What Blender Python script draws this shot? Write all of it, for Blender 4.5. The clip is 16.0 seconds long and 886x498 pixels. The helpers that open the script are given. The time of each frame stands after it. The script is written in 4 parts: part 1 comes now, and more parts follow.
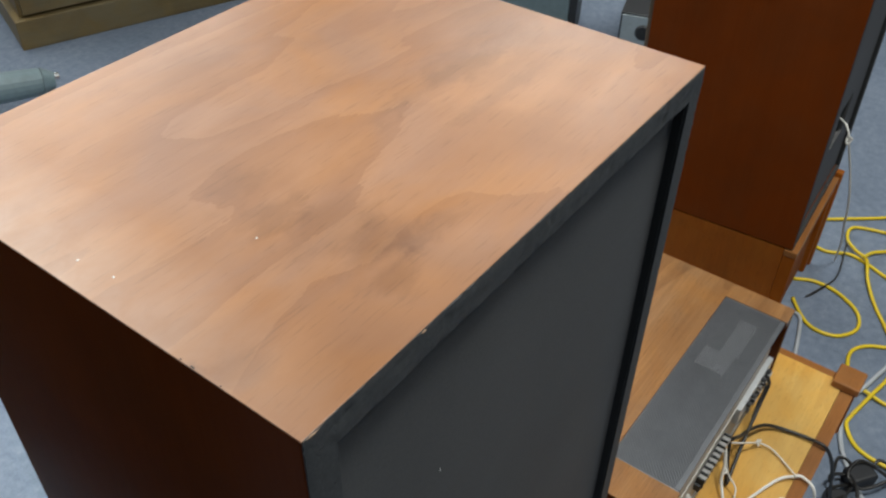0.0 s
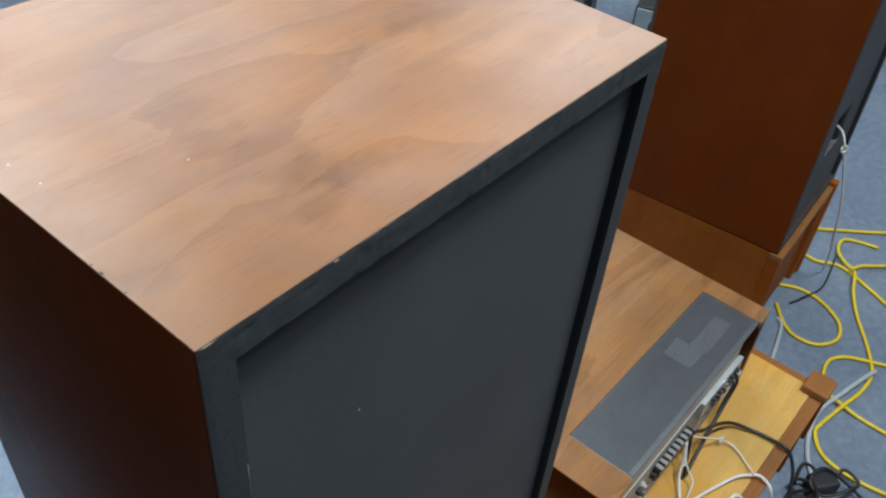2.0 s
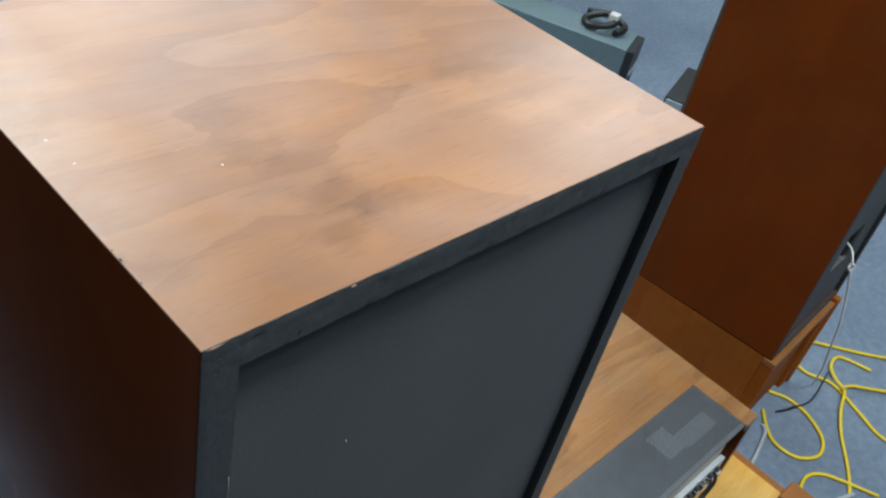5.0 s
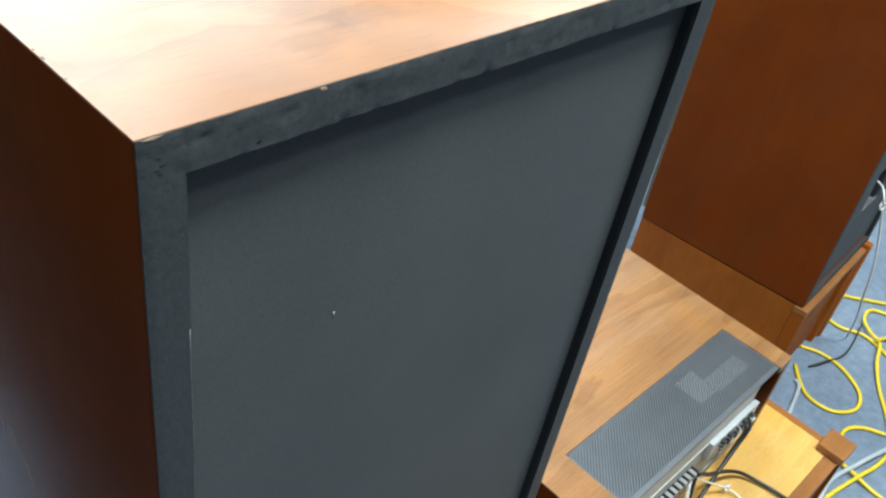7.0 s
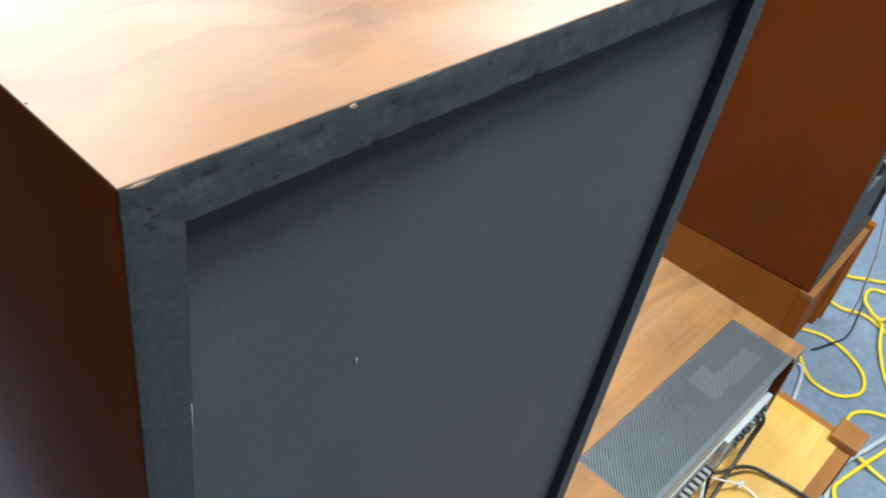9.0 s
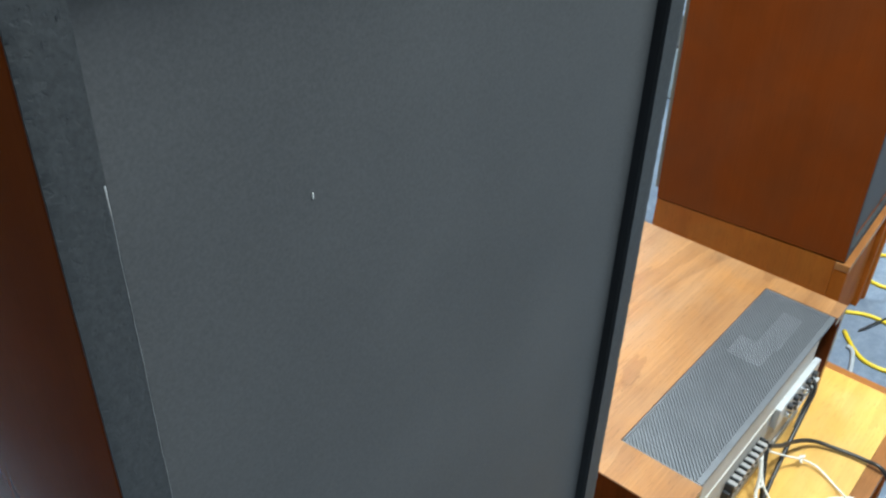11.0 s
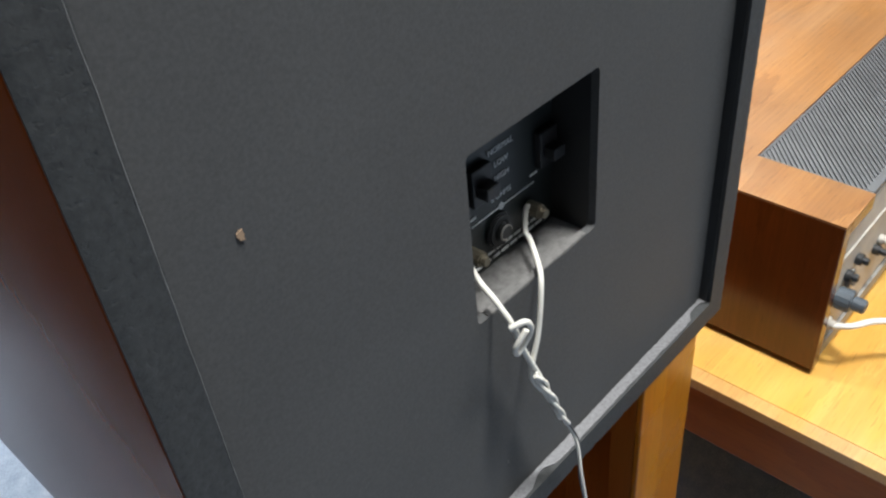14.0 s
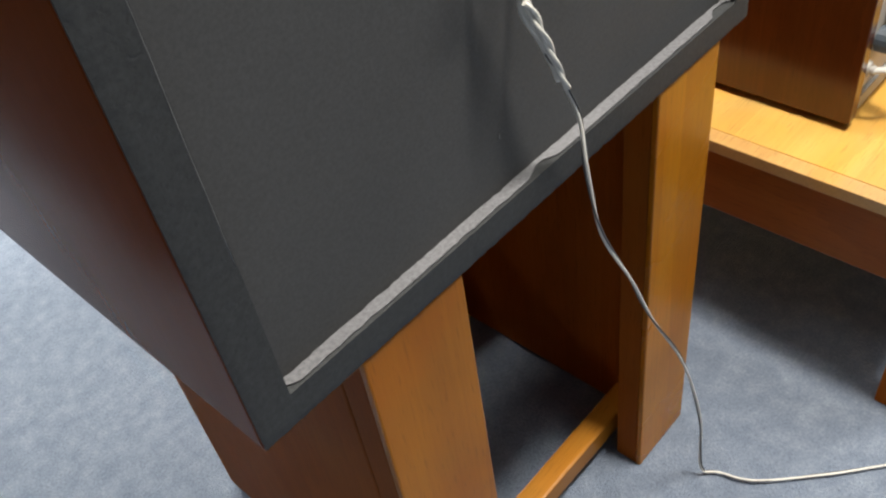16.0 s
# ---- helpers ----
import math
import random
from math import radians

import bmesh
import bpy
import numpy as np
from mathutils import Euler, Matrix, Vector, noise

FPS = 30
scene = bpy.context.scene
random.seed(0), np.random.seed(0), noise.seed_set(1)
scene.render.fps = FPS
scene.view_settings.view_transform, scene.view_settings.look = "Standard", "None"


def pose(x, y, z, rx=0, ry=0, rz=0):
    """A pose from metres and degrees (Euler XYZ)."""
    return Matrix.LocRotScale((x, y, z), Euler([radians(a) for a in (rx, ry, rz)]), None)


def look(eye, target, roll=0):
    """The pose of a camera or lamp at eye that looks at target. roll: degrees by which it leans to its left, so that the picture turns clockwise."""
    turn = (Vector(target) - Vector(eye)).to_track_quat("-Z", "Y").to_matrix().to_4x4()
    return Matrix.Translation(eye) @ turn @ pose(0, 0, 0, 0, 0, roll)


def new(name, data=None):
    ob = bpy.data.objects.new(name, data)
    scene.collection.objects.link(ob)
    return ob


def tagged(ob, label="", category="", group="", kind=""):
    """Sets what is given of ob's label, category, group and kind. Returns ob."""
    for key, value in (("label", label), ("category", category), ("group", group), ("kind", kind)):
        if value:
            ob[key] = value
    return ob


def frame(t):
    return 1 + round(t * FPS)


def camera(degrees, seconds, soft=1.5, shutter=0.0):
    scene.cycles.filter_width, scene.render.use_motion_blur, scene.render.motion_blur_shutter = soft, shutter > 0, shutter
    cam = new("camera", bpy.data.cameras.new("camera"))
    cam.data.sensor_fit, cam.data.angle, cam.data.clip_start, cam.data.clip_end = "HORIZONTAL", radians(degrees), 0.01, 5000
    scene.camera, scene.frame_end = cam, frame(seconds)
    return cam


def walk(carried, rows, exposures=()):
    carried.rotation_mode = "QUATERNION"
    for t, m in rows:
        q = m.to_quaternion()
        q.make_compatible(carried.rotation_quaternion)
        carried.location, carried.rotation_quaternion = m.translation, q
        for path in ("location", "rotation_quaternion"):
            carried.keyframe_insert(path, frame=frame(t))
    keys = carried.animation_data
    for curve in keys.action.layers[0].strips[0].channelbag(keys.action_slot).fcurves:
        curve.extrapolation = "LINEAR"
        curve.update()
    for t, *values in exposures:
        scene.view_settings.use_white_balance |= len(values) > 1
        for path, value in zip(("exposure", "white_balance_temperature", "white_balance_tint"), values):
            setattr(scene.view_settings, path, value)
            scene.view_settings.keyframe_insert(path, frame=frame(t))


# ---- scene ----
cam = camera(53.5, 16.0, soft=2.3)
PATH = [
    (0, (-0.131, -0.156, 1.25), (1.106, 0.741, -0.04), 1.0),
    (0.5, (-0.121, -0.16, 1.245), (1.096, 0.76, -0.048), 0.4),
    (1, (-0.125, -0.173, 1.227), (1.102, 0.739, -0.063), 2.2),
    (1.5, (-0.131, -0.18, 1.242), (1.082, 0.718, -0.069), 5.4),
    (2, (-0.12, -0.196, 1.238), (1.092, 0.698, -0.077), 5.7),
    (2.5, (-0.118, -0.196, 1.232), (1.098, 0.723, -0.062), 3.4),
    (3, (-0.121, -0.179, 1.244), (1.09, 0.723, -0.067), 5.1),
    (3.5, (-0.14, -0.181, 1.242), (1.085, 0.721, -0.056), 9.8),
    (4, (-0.145, -0.185, 1.244), (1.09, 0.73, -0.036), 11.6),
    (4.2, (-0.141, -0.181, 1.243), (1.103, 0.747, -0.018), 12.3),
    (6.3, (-0.123, -0.215, 1.175), (1.153, 0.757, -0.02), 15.1),
    (6.5, (-0.12, -0.215, 1.161), (1.154, 0.757, -0.036), 13.8),
    (7, (-0.11, -0.211, 1.141), (1.129, 0.772, -0.083), 11.2),
    (7.5, (-0.102, -0.209, 1.126), (1.11, 0.713, -0.17), 9.9),
    (8, (-0.097, -0.193, 1.139), (1.12, 0.75, -0.137), 9.1),
    (8.2, (-0.074, -0.146, 1.132), (1.174, 0.755, -0.146), 12.0),
    (10.3, (-0.095, -0.198, 1.103), (1.18, 0.827, -0.048), 6.6),
    (10.5, (-0.094, -0.205, 1.087), (1.189, 0.827, -0.048), 4.7),
    (11, (-0.082, -0.201, 1.024), (1.191, 0.857, -0.098), 1.9),
    (11.5, (-0.07, -0.177, 0.955), (1.165, 0.85, -0.236), 0.8),
    (12, (-0.07, -0.178, 0.915), (1.109, 0.847, -0.334), -1.0),
    (12.5, (-0.066, -0.178, 0.872), (1.083, 0.871, -0.384), -2.3),
    (13, (-0.062, -0.175, 0.815), (1.032, 0.925, -0.447), -4.7),
    (13.5, (-0.06, -0.174, 0.781), (1.02, 0.945, -0.476), -5.4),
    (14, (-0.054, -0.174, 0.749), (1.041, 0.958, -0.484), -6.1),
    (14.5, (-0.06, -0.183, 0.717), (1.011, 0.96, -0.527), -7.1),
    (15, (-0.07, -0.188, 0.669), (0.93, 0.941, -0.645), -9.1),
    (15.5, (-0.078, -0.19, 0.628), (0.887, 0.899, -0.745), -9.8),
    (15.7, (-0.079, -0.192, 0.619), (0.869, 0.881, -0.777), -10.1),
    (16, (-0.068, -0.195, 0.625), (0.882, 0.894, -0.758), -10.0),
]
EXPOSURES = [(0.0, -0.69, 7000, 10), (1.0, -0.66, 6500, 7), (4.2, -0.51, 6150, 6), (6.3, -0.17, 6100, 1), (6.5, -0.05, 6050, 1), (7.0, 0.32, 6200, 1), (8.2, 0.37, 6200, 1), (10.3, 0.22, 6100, 3), (10.6, 0.37, 6100, 3), (11.0, 0.6, 6250, 3), (11.5, 0.77, 6350, 6), (12.5, 0.7, 6700, 7), (13.0, 0.52, 6850, 10), (14.0, 0.5, 7050, 12), (15.3, 0.48, 7500, 14), (16.0, 0.4, 7700, 14)]
walk(cam, [(t, look(eye, target, roll)) for t, eye, target, roll in PATH], EXPOSURES)

# ---- light ----
world = bpy.data.worlds.new("room_air")
scene.world = world
world.use_nodes = True
world.node_tree.nodes["Background"].inputs[0].default_value = (0.72, 0.86, 1.0, 1)
world.node_tree.nodes["Background"].inputs[1].default_value = 0.03


def ceiling_or_fill_lamp(x, y, sx, sy, watts, colour, spread=180):
    lamp = bpy.data.lights.new("ceiling_or_fill_lamp", "AREA")
    lamp.shape, lamp.size, lamp.size_y, lamp.energy, lamp.color = "RECTANGLE", sx, sy, watts, colour
    lamp.spread = radians(spread)
    ob = new("ceiling_or_fill_lamp", lamp)
    ob.location = (x, y, 2.66)
    return ob


COOL = (0.90, 0.96, 1.0)
ceiling_or_fill_lamp(0.42, -0.38, 0.22, 0.36, 60, COOL)
# added fill, no known fixture: softens the rim shadow on the back panel
ceiling_or_fill_lamp(1.55, -0.82, 1.2, 0.26, 38, COOL)
# added fill with a narrow spread, brightens the carpet behind the speaker
ceiling_or_fill_lamp(0.12, 1.15, 0.22, 0.7, 13.5, COOL, 64)
# added weak fill from the left for the brown side panel
ceiling_or_fill_lamp(-0.9, 0.15, 0.5, 0.3, 8, COOL)
ceiling_or_fill_lamp(0.85, 2.1, 0.5, 0.8, 9, COOL)
ceiling_or_fill_lamp(2.0, 3.5, 1.8, 1.0, 80, COOL)
ceiling_or_fill_lamp(0.1, 3.8, 1.8, 0.9, 46, COOL)
# added unseen, gives sheen on the top's right part and lifts the far carpet
ceiling_or_fill_lamp(3.3, 1.7, 0.8, 1.2, 52, COOL)


# ---- materials ----
def node_mat(name, rough=0.5, metal=0.0, spec=0.5):
    m = bpy.data.materials.new(name)
    m.use_nodes = True
    nt = m.node_tree
    b = nt.nodes["Principled BSDF"]
    b.inputs["Roughness"].default_value = rough
    b.inputs["Metallic"].default_value = metal
    b.inputs["Specular IOR Level"].default_value = spec
    return m, nt, b


def coords(nt, scale=(1, 1, 1), shift=(0, 0, 0)):
    tc = nt.nodes.new("ShaderNodeTexCoord")
    mp = nt.nodes.new("ShaderNodeMapping")
    mp.inputs["Scale"].default_value = scale
    mp.inputs["Location"].default_value = shift
    nt.links.new(tc.outputs["Object"], mp.inputs["Vector"])
    return mp.outputs["Vector"]


def noise_tex(nt, vec, scale, detail=4.0, rough=0.55, dist=0.0):
    n = nt.nodes.new("ShaderNodeTexNoise")
    n.inputs["Scale"].default_value = scale
    n.inputs["Detail"].default_value = detail
    n.inputs["Roughness"].default_value = rough
    n.inputs["Distortion"].default_value = dist
    nt.links.new(vec, n.inputs["Vector"])
    return n.outputs["Fac"]


def ramp(nt, fac, stops):
    r = nt.nodes.new("ShaderNodeValToRGB")
    els = r.color_ramp.elements
    while len(els) < len(stops):
        els.new(0.5)
    for e, (p, c) in zip(els, stops):
        e.position = p
        e.color = (*c, 1) if len(c) == 3 else c
    nt.links.new(fac, r.inputs["Fac"])
    return r.outputs["Color"]


def mix(nt, fac, a, b, mode="MIX"):
    n = nt.nodes.new("ShaderNodeMix")
    n.data_type, n.blend_type = "RGBA", mode
    for i, v in ((0, fac), (6, a), (7, b)):
        if isinstance(v, (int, float)):
            n.inputs[i].default_value = v
        elif isinstance(v, tuple):
            n.inputs[i].default_value = (*v, 1)
        else:
            nt.links.new(v, n.inputs[i])
    return n.outputs[2]


def arith(nt, op, a, b=0.0):
    n = nt.nodes.new("ShaderNodeMath")
    n.operation = op
    for i, v in enumerate((a, b)):
        if isinstance(v, (int, float)):
            n.inputs[i].default_value = v
        else:
            nt.links.new(v, n.inputs[i])
    return n.outputs[0]


def bump(nt, b, height, strength=0.2, dist=0.001):
    n = nt.nodes.new("ShaderNodeBump")
    n.inputs["Strength"].default_value = strength
    n.inputs["Distance"].default_value = dist
    nt.links.new(height, n.inputs["Height"])
    nt.links.new(n.outputs["Normal"], b.inputs["Normal"])


def wood(name, dark, light, axis, rough=0.4, flame=0.5, blotch=0.3, size=1.0, spec=0.5, shift=(0, 0, 0), stains=(), streaks=0.7, pores=0.25, figure=1.0, relief=0.12, edge_wear=0.0):
    """Veneer or board with its grain along an axis: flame rings, fibres, blotches and pores."""
    m, nt, b = node_mat(name, rough, 0.0, spec)
    grain = 0.11 if figure > 1 else 0.40 if relief > 0 else 0.10
    along = [7.0 * size * figure] * 3
    along[axis] = 1.1 * size * figure * figure
    base = coords(nt, tuple(along), shift)
    field = noise_tex(nt, base, 1.0, 2.0, 0.5, 0.6)
    torn = [75.0 * size] * 3
    torn[axis] = 14.0 * size
    field = arith(nt, "ADD", field, arith(nt, "MULTIPLY", arith(nt, "SUBTRACT", noise_tex(nt, coords(nt, tuple(torn), shift), 1.0, 5.0, 0.7), 0.5), 0.05 * figure))
    rings = arith(nt, "FRACT", arith(nt, "MULTIPLY", field, 7.0))
    rings = arith(nt, "POWER", rings, 1.6)
    fine = [330.0 * size] * 3
    fine[axis] = 7.0 * size
    fibre = noise_tex(nt, coords(nt, tuple(fine), shift), 1.0, 3.0, 0.6)
    streak = [45.0 * size] * 3
    streak[axis] = 1.6 * size
    band = noise_tex(nt, coords(nt, tuple(streak), shift), 1.0, 3.0, 0.6, 0.3)
    tone = arith(nt, "ADD", arith(nt, "MULTIPLY", fibre, grain), 0.20 - grain / 2)
    if flame:
        tone = arith(nt, "ADD", tone, arith(nt, "MULTIPLY", rings, flame * 0.55))
    tone = arith(nt, "ADD", tone, arith(nt, "MULTIPLY", band, (0.55 - flame * 0.25) * streaks))
    mottle = [26.0 * size] * 3
    mottle[axis] = 12.0 * size
    tone = arith(nt, "ADD", tone, arith(nt, "MULTIPLY", noise_tex(nt, coords(nt, tuple(mottle), shift), 1.0, 4.0, 0.65, 0.8), (0.55 - flame * 0.25) * (1 - streaks)))
    col = ramp(nt, tone, [(0.22, light), (0.50, tuple((p + q) / 2 for p, q in zip(dark, light))), (0.95, dark)])
    pore = [900.0 * size] * 3
    pore[axis] = 60.0 * size
    dark_pore = ramp(nt, noise_tex(nt, coords(nt, tuple(pore), shift), 1.0, 2.0, 0.5), [(0.30, (1 - pores, 1 - pores, 1 - pores)), (0.40, (1, 1, 1))])
    col = mix(nt, 1.0, col, dark_pore, "MULTIPLY")
    spots = noise_tex(nt, coords(nt, (5.5, 5.5, 5.5), (3.1 + shift[0], 1.7, 0.4)), 1.0, 3.0, 0.6, 0.4)
    patch = ramp(nt, spots, [(0.40, (1, 1, 1)), (0.68, (1 - blotch, 1 - blotch * 1.1, 1 - blotch * 1.2))])
    col = mix(nt, 1.0, col, patch, "MULTIPLY")
    hue = noise_tex(nt, coords(nt, (9, 14, 11), (1.3, 0.6 + shift[1], 2.2)), 1.0, 3.0, 0.6, 0.6)
    col = mix(nt, 1.0, col, ramp(nt, hue, [(0.36, (1.05, 0.965, 0.80)), (0.64, (0.97, 1.015, 1.16))]), "MULTIPLY")
    for sx, sy, ax, ay, amount in stains:
        vec = coords(nt, (1 / ax, 1 / ay, 0.0), (-sx / ax, -sy / ay, 0))
        ln = nt.nodes.new("ShaderNodeVectorMath")
        ln.operation = "LENGTH"
        nt.links.new(vec, ln.inputs[0])
        ragged = arith(nt, "MULTIPLY", arith(nt, "SUBTRACT", noise_tex(nt, coords(nt, (38, 75, 38), shift), 1.0, 4.0, 0.65, 0.5), 0.5), 2.6)
        mark = ramp(nt, arith(nt, "MULTIPLY", arith(nt, "ADD", ln.outputs["Value"], ragged), 0.5), [(0.25, (amount ** 1.2, amount ** 1.25, amount ** 1.2)), (0.58, (1, 1, 1))])
        col = mix(nt, 1.0, col, mark, "MULTIPLY")
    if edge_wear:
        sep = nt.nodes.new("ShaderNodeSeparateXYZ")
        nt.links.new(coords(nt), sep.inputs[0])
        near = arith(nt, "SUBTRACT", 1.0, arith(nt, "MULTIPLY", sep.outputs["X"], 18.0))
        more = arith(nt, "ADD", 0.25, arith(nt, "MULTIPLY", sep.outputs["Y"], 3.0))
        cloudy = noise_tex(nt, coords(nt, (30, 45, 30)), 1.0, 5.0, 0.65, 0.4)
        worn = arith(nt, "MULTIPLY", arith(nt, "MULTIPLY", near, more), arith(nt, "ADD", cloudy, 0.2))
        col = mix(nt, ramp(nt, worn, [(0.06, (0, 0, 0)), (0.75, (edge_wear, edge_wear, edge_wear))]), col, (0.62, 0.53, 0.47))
    nt.links.new(col, b.inputs["Base Color"])
    rg = arith(nt, "ADD", arith(nt, "MULTIPLY", spots, 0.16), rough - 0.08)
    nt.links.new(rg, b.inputs["Roughness"])
    if relief:
        bump(nt, b, fibre, relief, 0.0004)
    return m


def speckled(name, low, high, scale, rough=0.6, relief=0.3, depth=0.0006, metal=0.0, spec=0.5, big=8.0):
    """A plain surface with fine grain over slow unevenness."""
    m, nt, b = node_mat(name, rough, metal, spec)
    v = coords(nt)
    fine = noise_tex(nt, v, scale, 4.0, 0.65)
    slow = noise_tex(nt, v, big, 3.0, 0.5)
    fac = arith(nt, "ADD", arith(nt, "MULTIPLY", fine, 0.6), arith(nt, "MULTIPLY", slow, 0.4))
    nt.links.new(ramp(nt, fac, [(0.33, low), (0.67, high)]), b.inputs["Base Color"])
    bump(nt, b, fine, relief, depth)
    return m


def chipboard_black():
    """Black painted chipboard end grain: crumbly, with pits."""
    m, nt, b = node_mat("black_chipboard", 0.62, 0.0, 0.4)
    v = coords(nt)
    vor = nt.nodes.new("ShaderNodeTexVoronoi")
    vor.inputs["Scale"].default_value = 650
    nt.links.new(v, vor.inputs["Vector"])
    n = noise_tex(nt, v, 320, 5.0, 0.7)
    pit = ramp(nt, noise_tex(nt, v, 380, 2.0, 0.5), [(0.30, (0, 0, 0)), (0.42, (1, 1, 1))])
    h = arith(nt, "ADD", arith(nt, "MULTIPLY", n, 0.8), arith(nt, "MULTIPLY", vor.outputs["Distance"], 0.5))
    h = arith(nt, "ADD", h, arith(nt, "MULTIPLY", pit, 0.9))
    nt.links.new(ramp(nt, n, [(0.3, (0.028, 0.030, 0.031)), (0.72, (0.054, 0.057, 0.058))]), b.inputs["Base Color"])
    bump(nt, b, h, 0.17, 0.0006)
    return m


def plain(name, c, rough=0.5, metal=0.0, spec=0.5):
    return speckled(name, tuple(v * 0.86 for v in c), tuple(min(1, v * 1.12) for v in c), 60, rough, 0.08, 0.0004, metal, spec)


TOP_MARKS = [(0.092, 0.135, 0.022, 0.014, 0.87), (0.089, 0.103, 0.022, 0.012, 0.85), (0.100, 0.075, 0.030, 0.020, 0.91), (0.107, 0.050, 0.028, 0.016, 0.87), (0.090, 0.032, 0.020, 0.012, 0.90), (0.268, 0.123, 0.040, 0.020, 0.90), (0.126, 0.039, 0.026, 0.01, 0.87), (0.087, 0.029, 0.012, 0.012, 0.93), (0.011, 0.044, 0.012, 0.014, 0.89), (0.257, 0.116, 0.07, 0.01, 0.91), (0.261, 0.082, 0.06, 0.006, 0.89), (0.218, 0.122, 0.05, 0.008, 0.93), (-0.0, 0.059, 0.004, 0.006, 0.77)]
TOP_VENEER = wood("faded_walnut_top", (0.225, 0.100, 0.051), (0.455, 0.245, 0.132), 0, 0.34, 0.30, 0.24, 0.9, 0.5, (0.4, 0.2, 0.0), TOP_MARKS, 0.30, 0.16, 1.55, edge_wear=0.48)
SIDE_VENEER = wood("red_walnut_side", (0.135, 0.031, 0.006), (0.180, 0.044, 0.010), 2, 0.17, 0.0, 0.18, 1.0, 0.02, pores=0.05, relief=0.02)
EDGE_BLACK = chipboard_black()
BACK_BLACK = speckled("black_back_panel", (0.066, 0.067, 0.068), (0.094, 0.095, 0.096), 700, 0.62, 0.18, 0.0003, 0.0, 0.2)
CUP_BLACK = plain("black_moulding", (0.020, 0.021, 0.022), 0.5)
CUP_DUST = speckled("dusty_moulding", (0.09, 0.087, 0.085), (0.19, 0.185, 0.18), 240, 0.85, 0.3)
PLATE_BLACK = plain("terminal_plate_black", (0.016, 0.022, 0.022), 0.38)
PRINT = plain("white_print", (0.80, 0.82, 0.82), 0.6)
BRASS = plain("dull_brass", (0.20, 0.175, 0.13), 0.45, 0.6)
LOW_STAND_WOOD = wood("red_amber_wood", (0.245, 0.063, 0.008), (0.40, 0.122, 0.013), 2, 0.50, 0.2, 0.25, 1.0, 0.15)
CAP_WOOD = wood("mid_brown_cap_wood", (0.21, 0.082, 0.022), (0.38, 0.160, 0.050), 0, 0.36, 0.2, 0.2, 1.0, 0.3)
DUST = speckled("grey_dust", (0.10, 0.10, 0.105), (0.24, 0.24, 0.25), 500, 0.9, 0.5)
SEAM = speckled("pale_seam", (0.075, 0.075, 0.075), (0.22, 0.22, 0.22), 120, 0.8)
BAREWOOD = plain("bare_chip", (0.34, 0.23, 0.15), 0.8)
LINT = plain("white_lint", (0.75, 0.75, 0.73), 0.9)
CLOTH = speckled("grille_cloth", (0.16, 0.13, 0.09), (0.26, 0.21, 0.15), 900, 0.9)
STAND_WOOD = wood("varnished_amber_wood", (0.37, 0.112, 0.007), (0.62, 0.235, 0.014), 2, 0.30, 0.35, 0.25, 1.0, 0.16)
STAND_BROWN = wood("varnished_red_brown_wood", (0.225, 0.056, 0.007), (0.390, 0.112, 0.014), 2, 0.52, 0.2, 0.25, 1.0, 0.04, relief=0.03)
RAIL_WOOD = wood("amber_rail_wood", (0.38, 0.135, 0.015), (0.60, 0.255, 0.034), 0, 0.34, 0.3, 0.25, 1.0, 0.25)
TABLE_TOP = wood("yellow_varnished_ply", (0.56, 0.295, 0.068), (0.74, 0.455, 0.125), 0, 0.30, 0.35, 0.16, 0.8)
TABLE_EDGE = wood("light_edge_strip", (0.48, 0.26, 0.085), (0.70, 0.42, 0.16), 0, 0.36, 0.2, 0.2, 1.0)
APRON_BROWN = wood("red_brown_apron", (0.215, 0.056, 0.008), (0.380, 0.116, 0.016), 1, 0.36, 0.3, 0.25, 1.0, 0.22)
CASE_TOP = wood("light_walnut_case", (0.150, 0.063, 0.021), (0.400, 0.205, 0.080), 0, 0.42, 0.34, 0.26, 1.2, 0.4, (0.7, 0.1, 0.3), (), 0.9, 0.30)
CASE_SIDE = wood("brown_walnut_case_side", (0.075, 0.018, 0.004), (0.165, 0.045, 0.010), 2, 0.18, 0.3, 0.3, 1.2, 0.5)
GRILLE = speckled("grille_metal", (0.130, 0.137, 0.145), (0.172, 0.182, 0.192), 40, 0.45, 0.1, 0.0004, 0.5, 0.5, 13.0)
ALU = plain("dull_aluminium", (0.33, 0.32, 0.30), 0.5, 0.35)
PALE_ALU = plain("pale_aluminium", (0.50, 0.47, 0.42), 0.55, 0.15)
UNDER_GRILLE = plain("dim_works", (0.085, 0.089, 0.094), 0.8)
SHIELD = plain("grey_shield_metal", (0.50, 0.51, 0.52), 0.5, 0.2)
BRIGHT_ALU = plain("bright_aluminium", (0.52, 0.53, 0.53), 0.4, 0.3)
DARK_PLASTIC = plain("dark_plastic", (0.022, 0.023, 0.025), 0.45)
SLATE_PLASTIC = plain("slate_plastic", (0.075, 0.095, 0.115), 0.45)
WHITE_FLEX = plain("white_flex", (0.74, 0.72, 0.66), 0.45)
BLACK_FLEX = plain("black_flex", (0.020, 0.019, 0.018), 0.4)
YELLOW_FLEX = plain("yellow_flex", (0.78, 0.56, 0.025), 0.4)
DARK_FLEX = plain("dark_grey_flex", (0.07, 0.07, 0.072), 0.5)
GREY_FLEX = plain("grey_flex", (0.42, 0.45, 0.47), 0.5)
OLIVE = wood("olive_brown_board", (0.145, 0.105, 0.045), (0.25, 0.19, 0.09), 0, 0.5, 0.2, 0.2, 1.0)
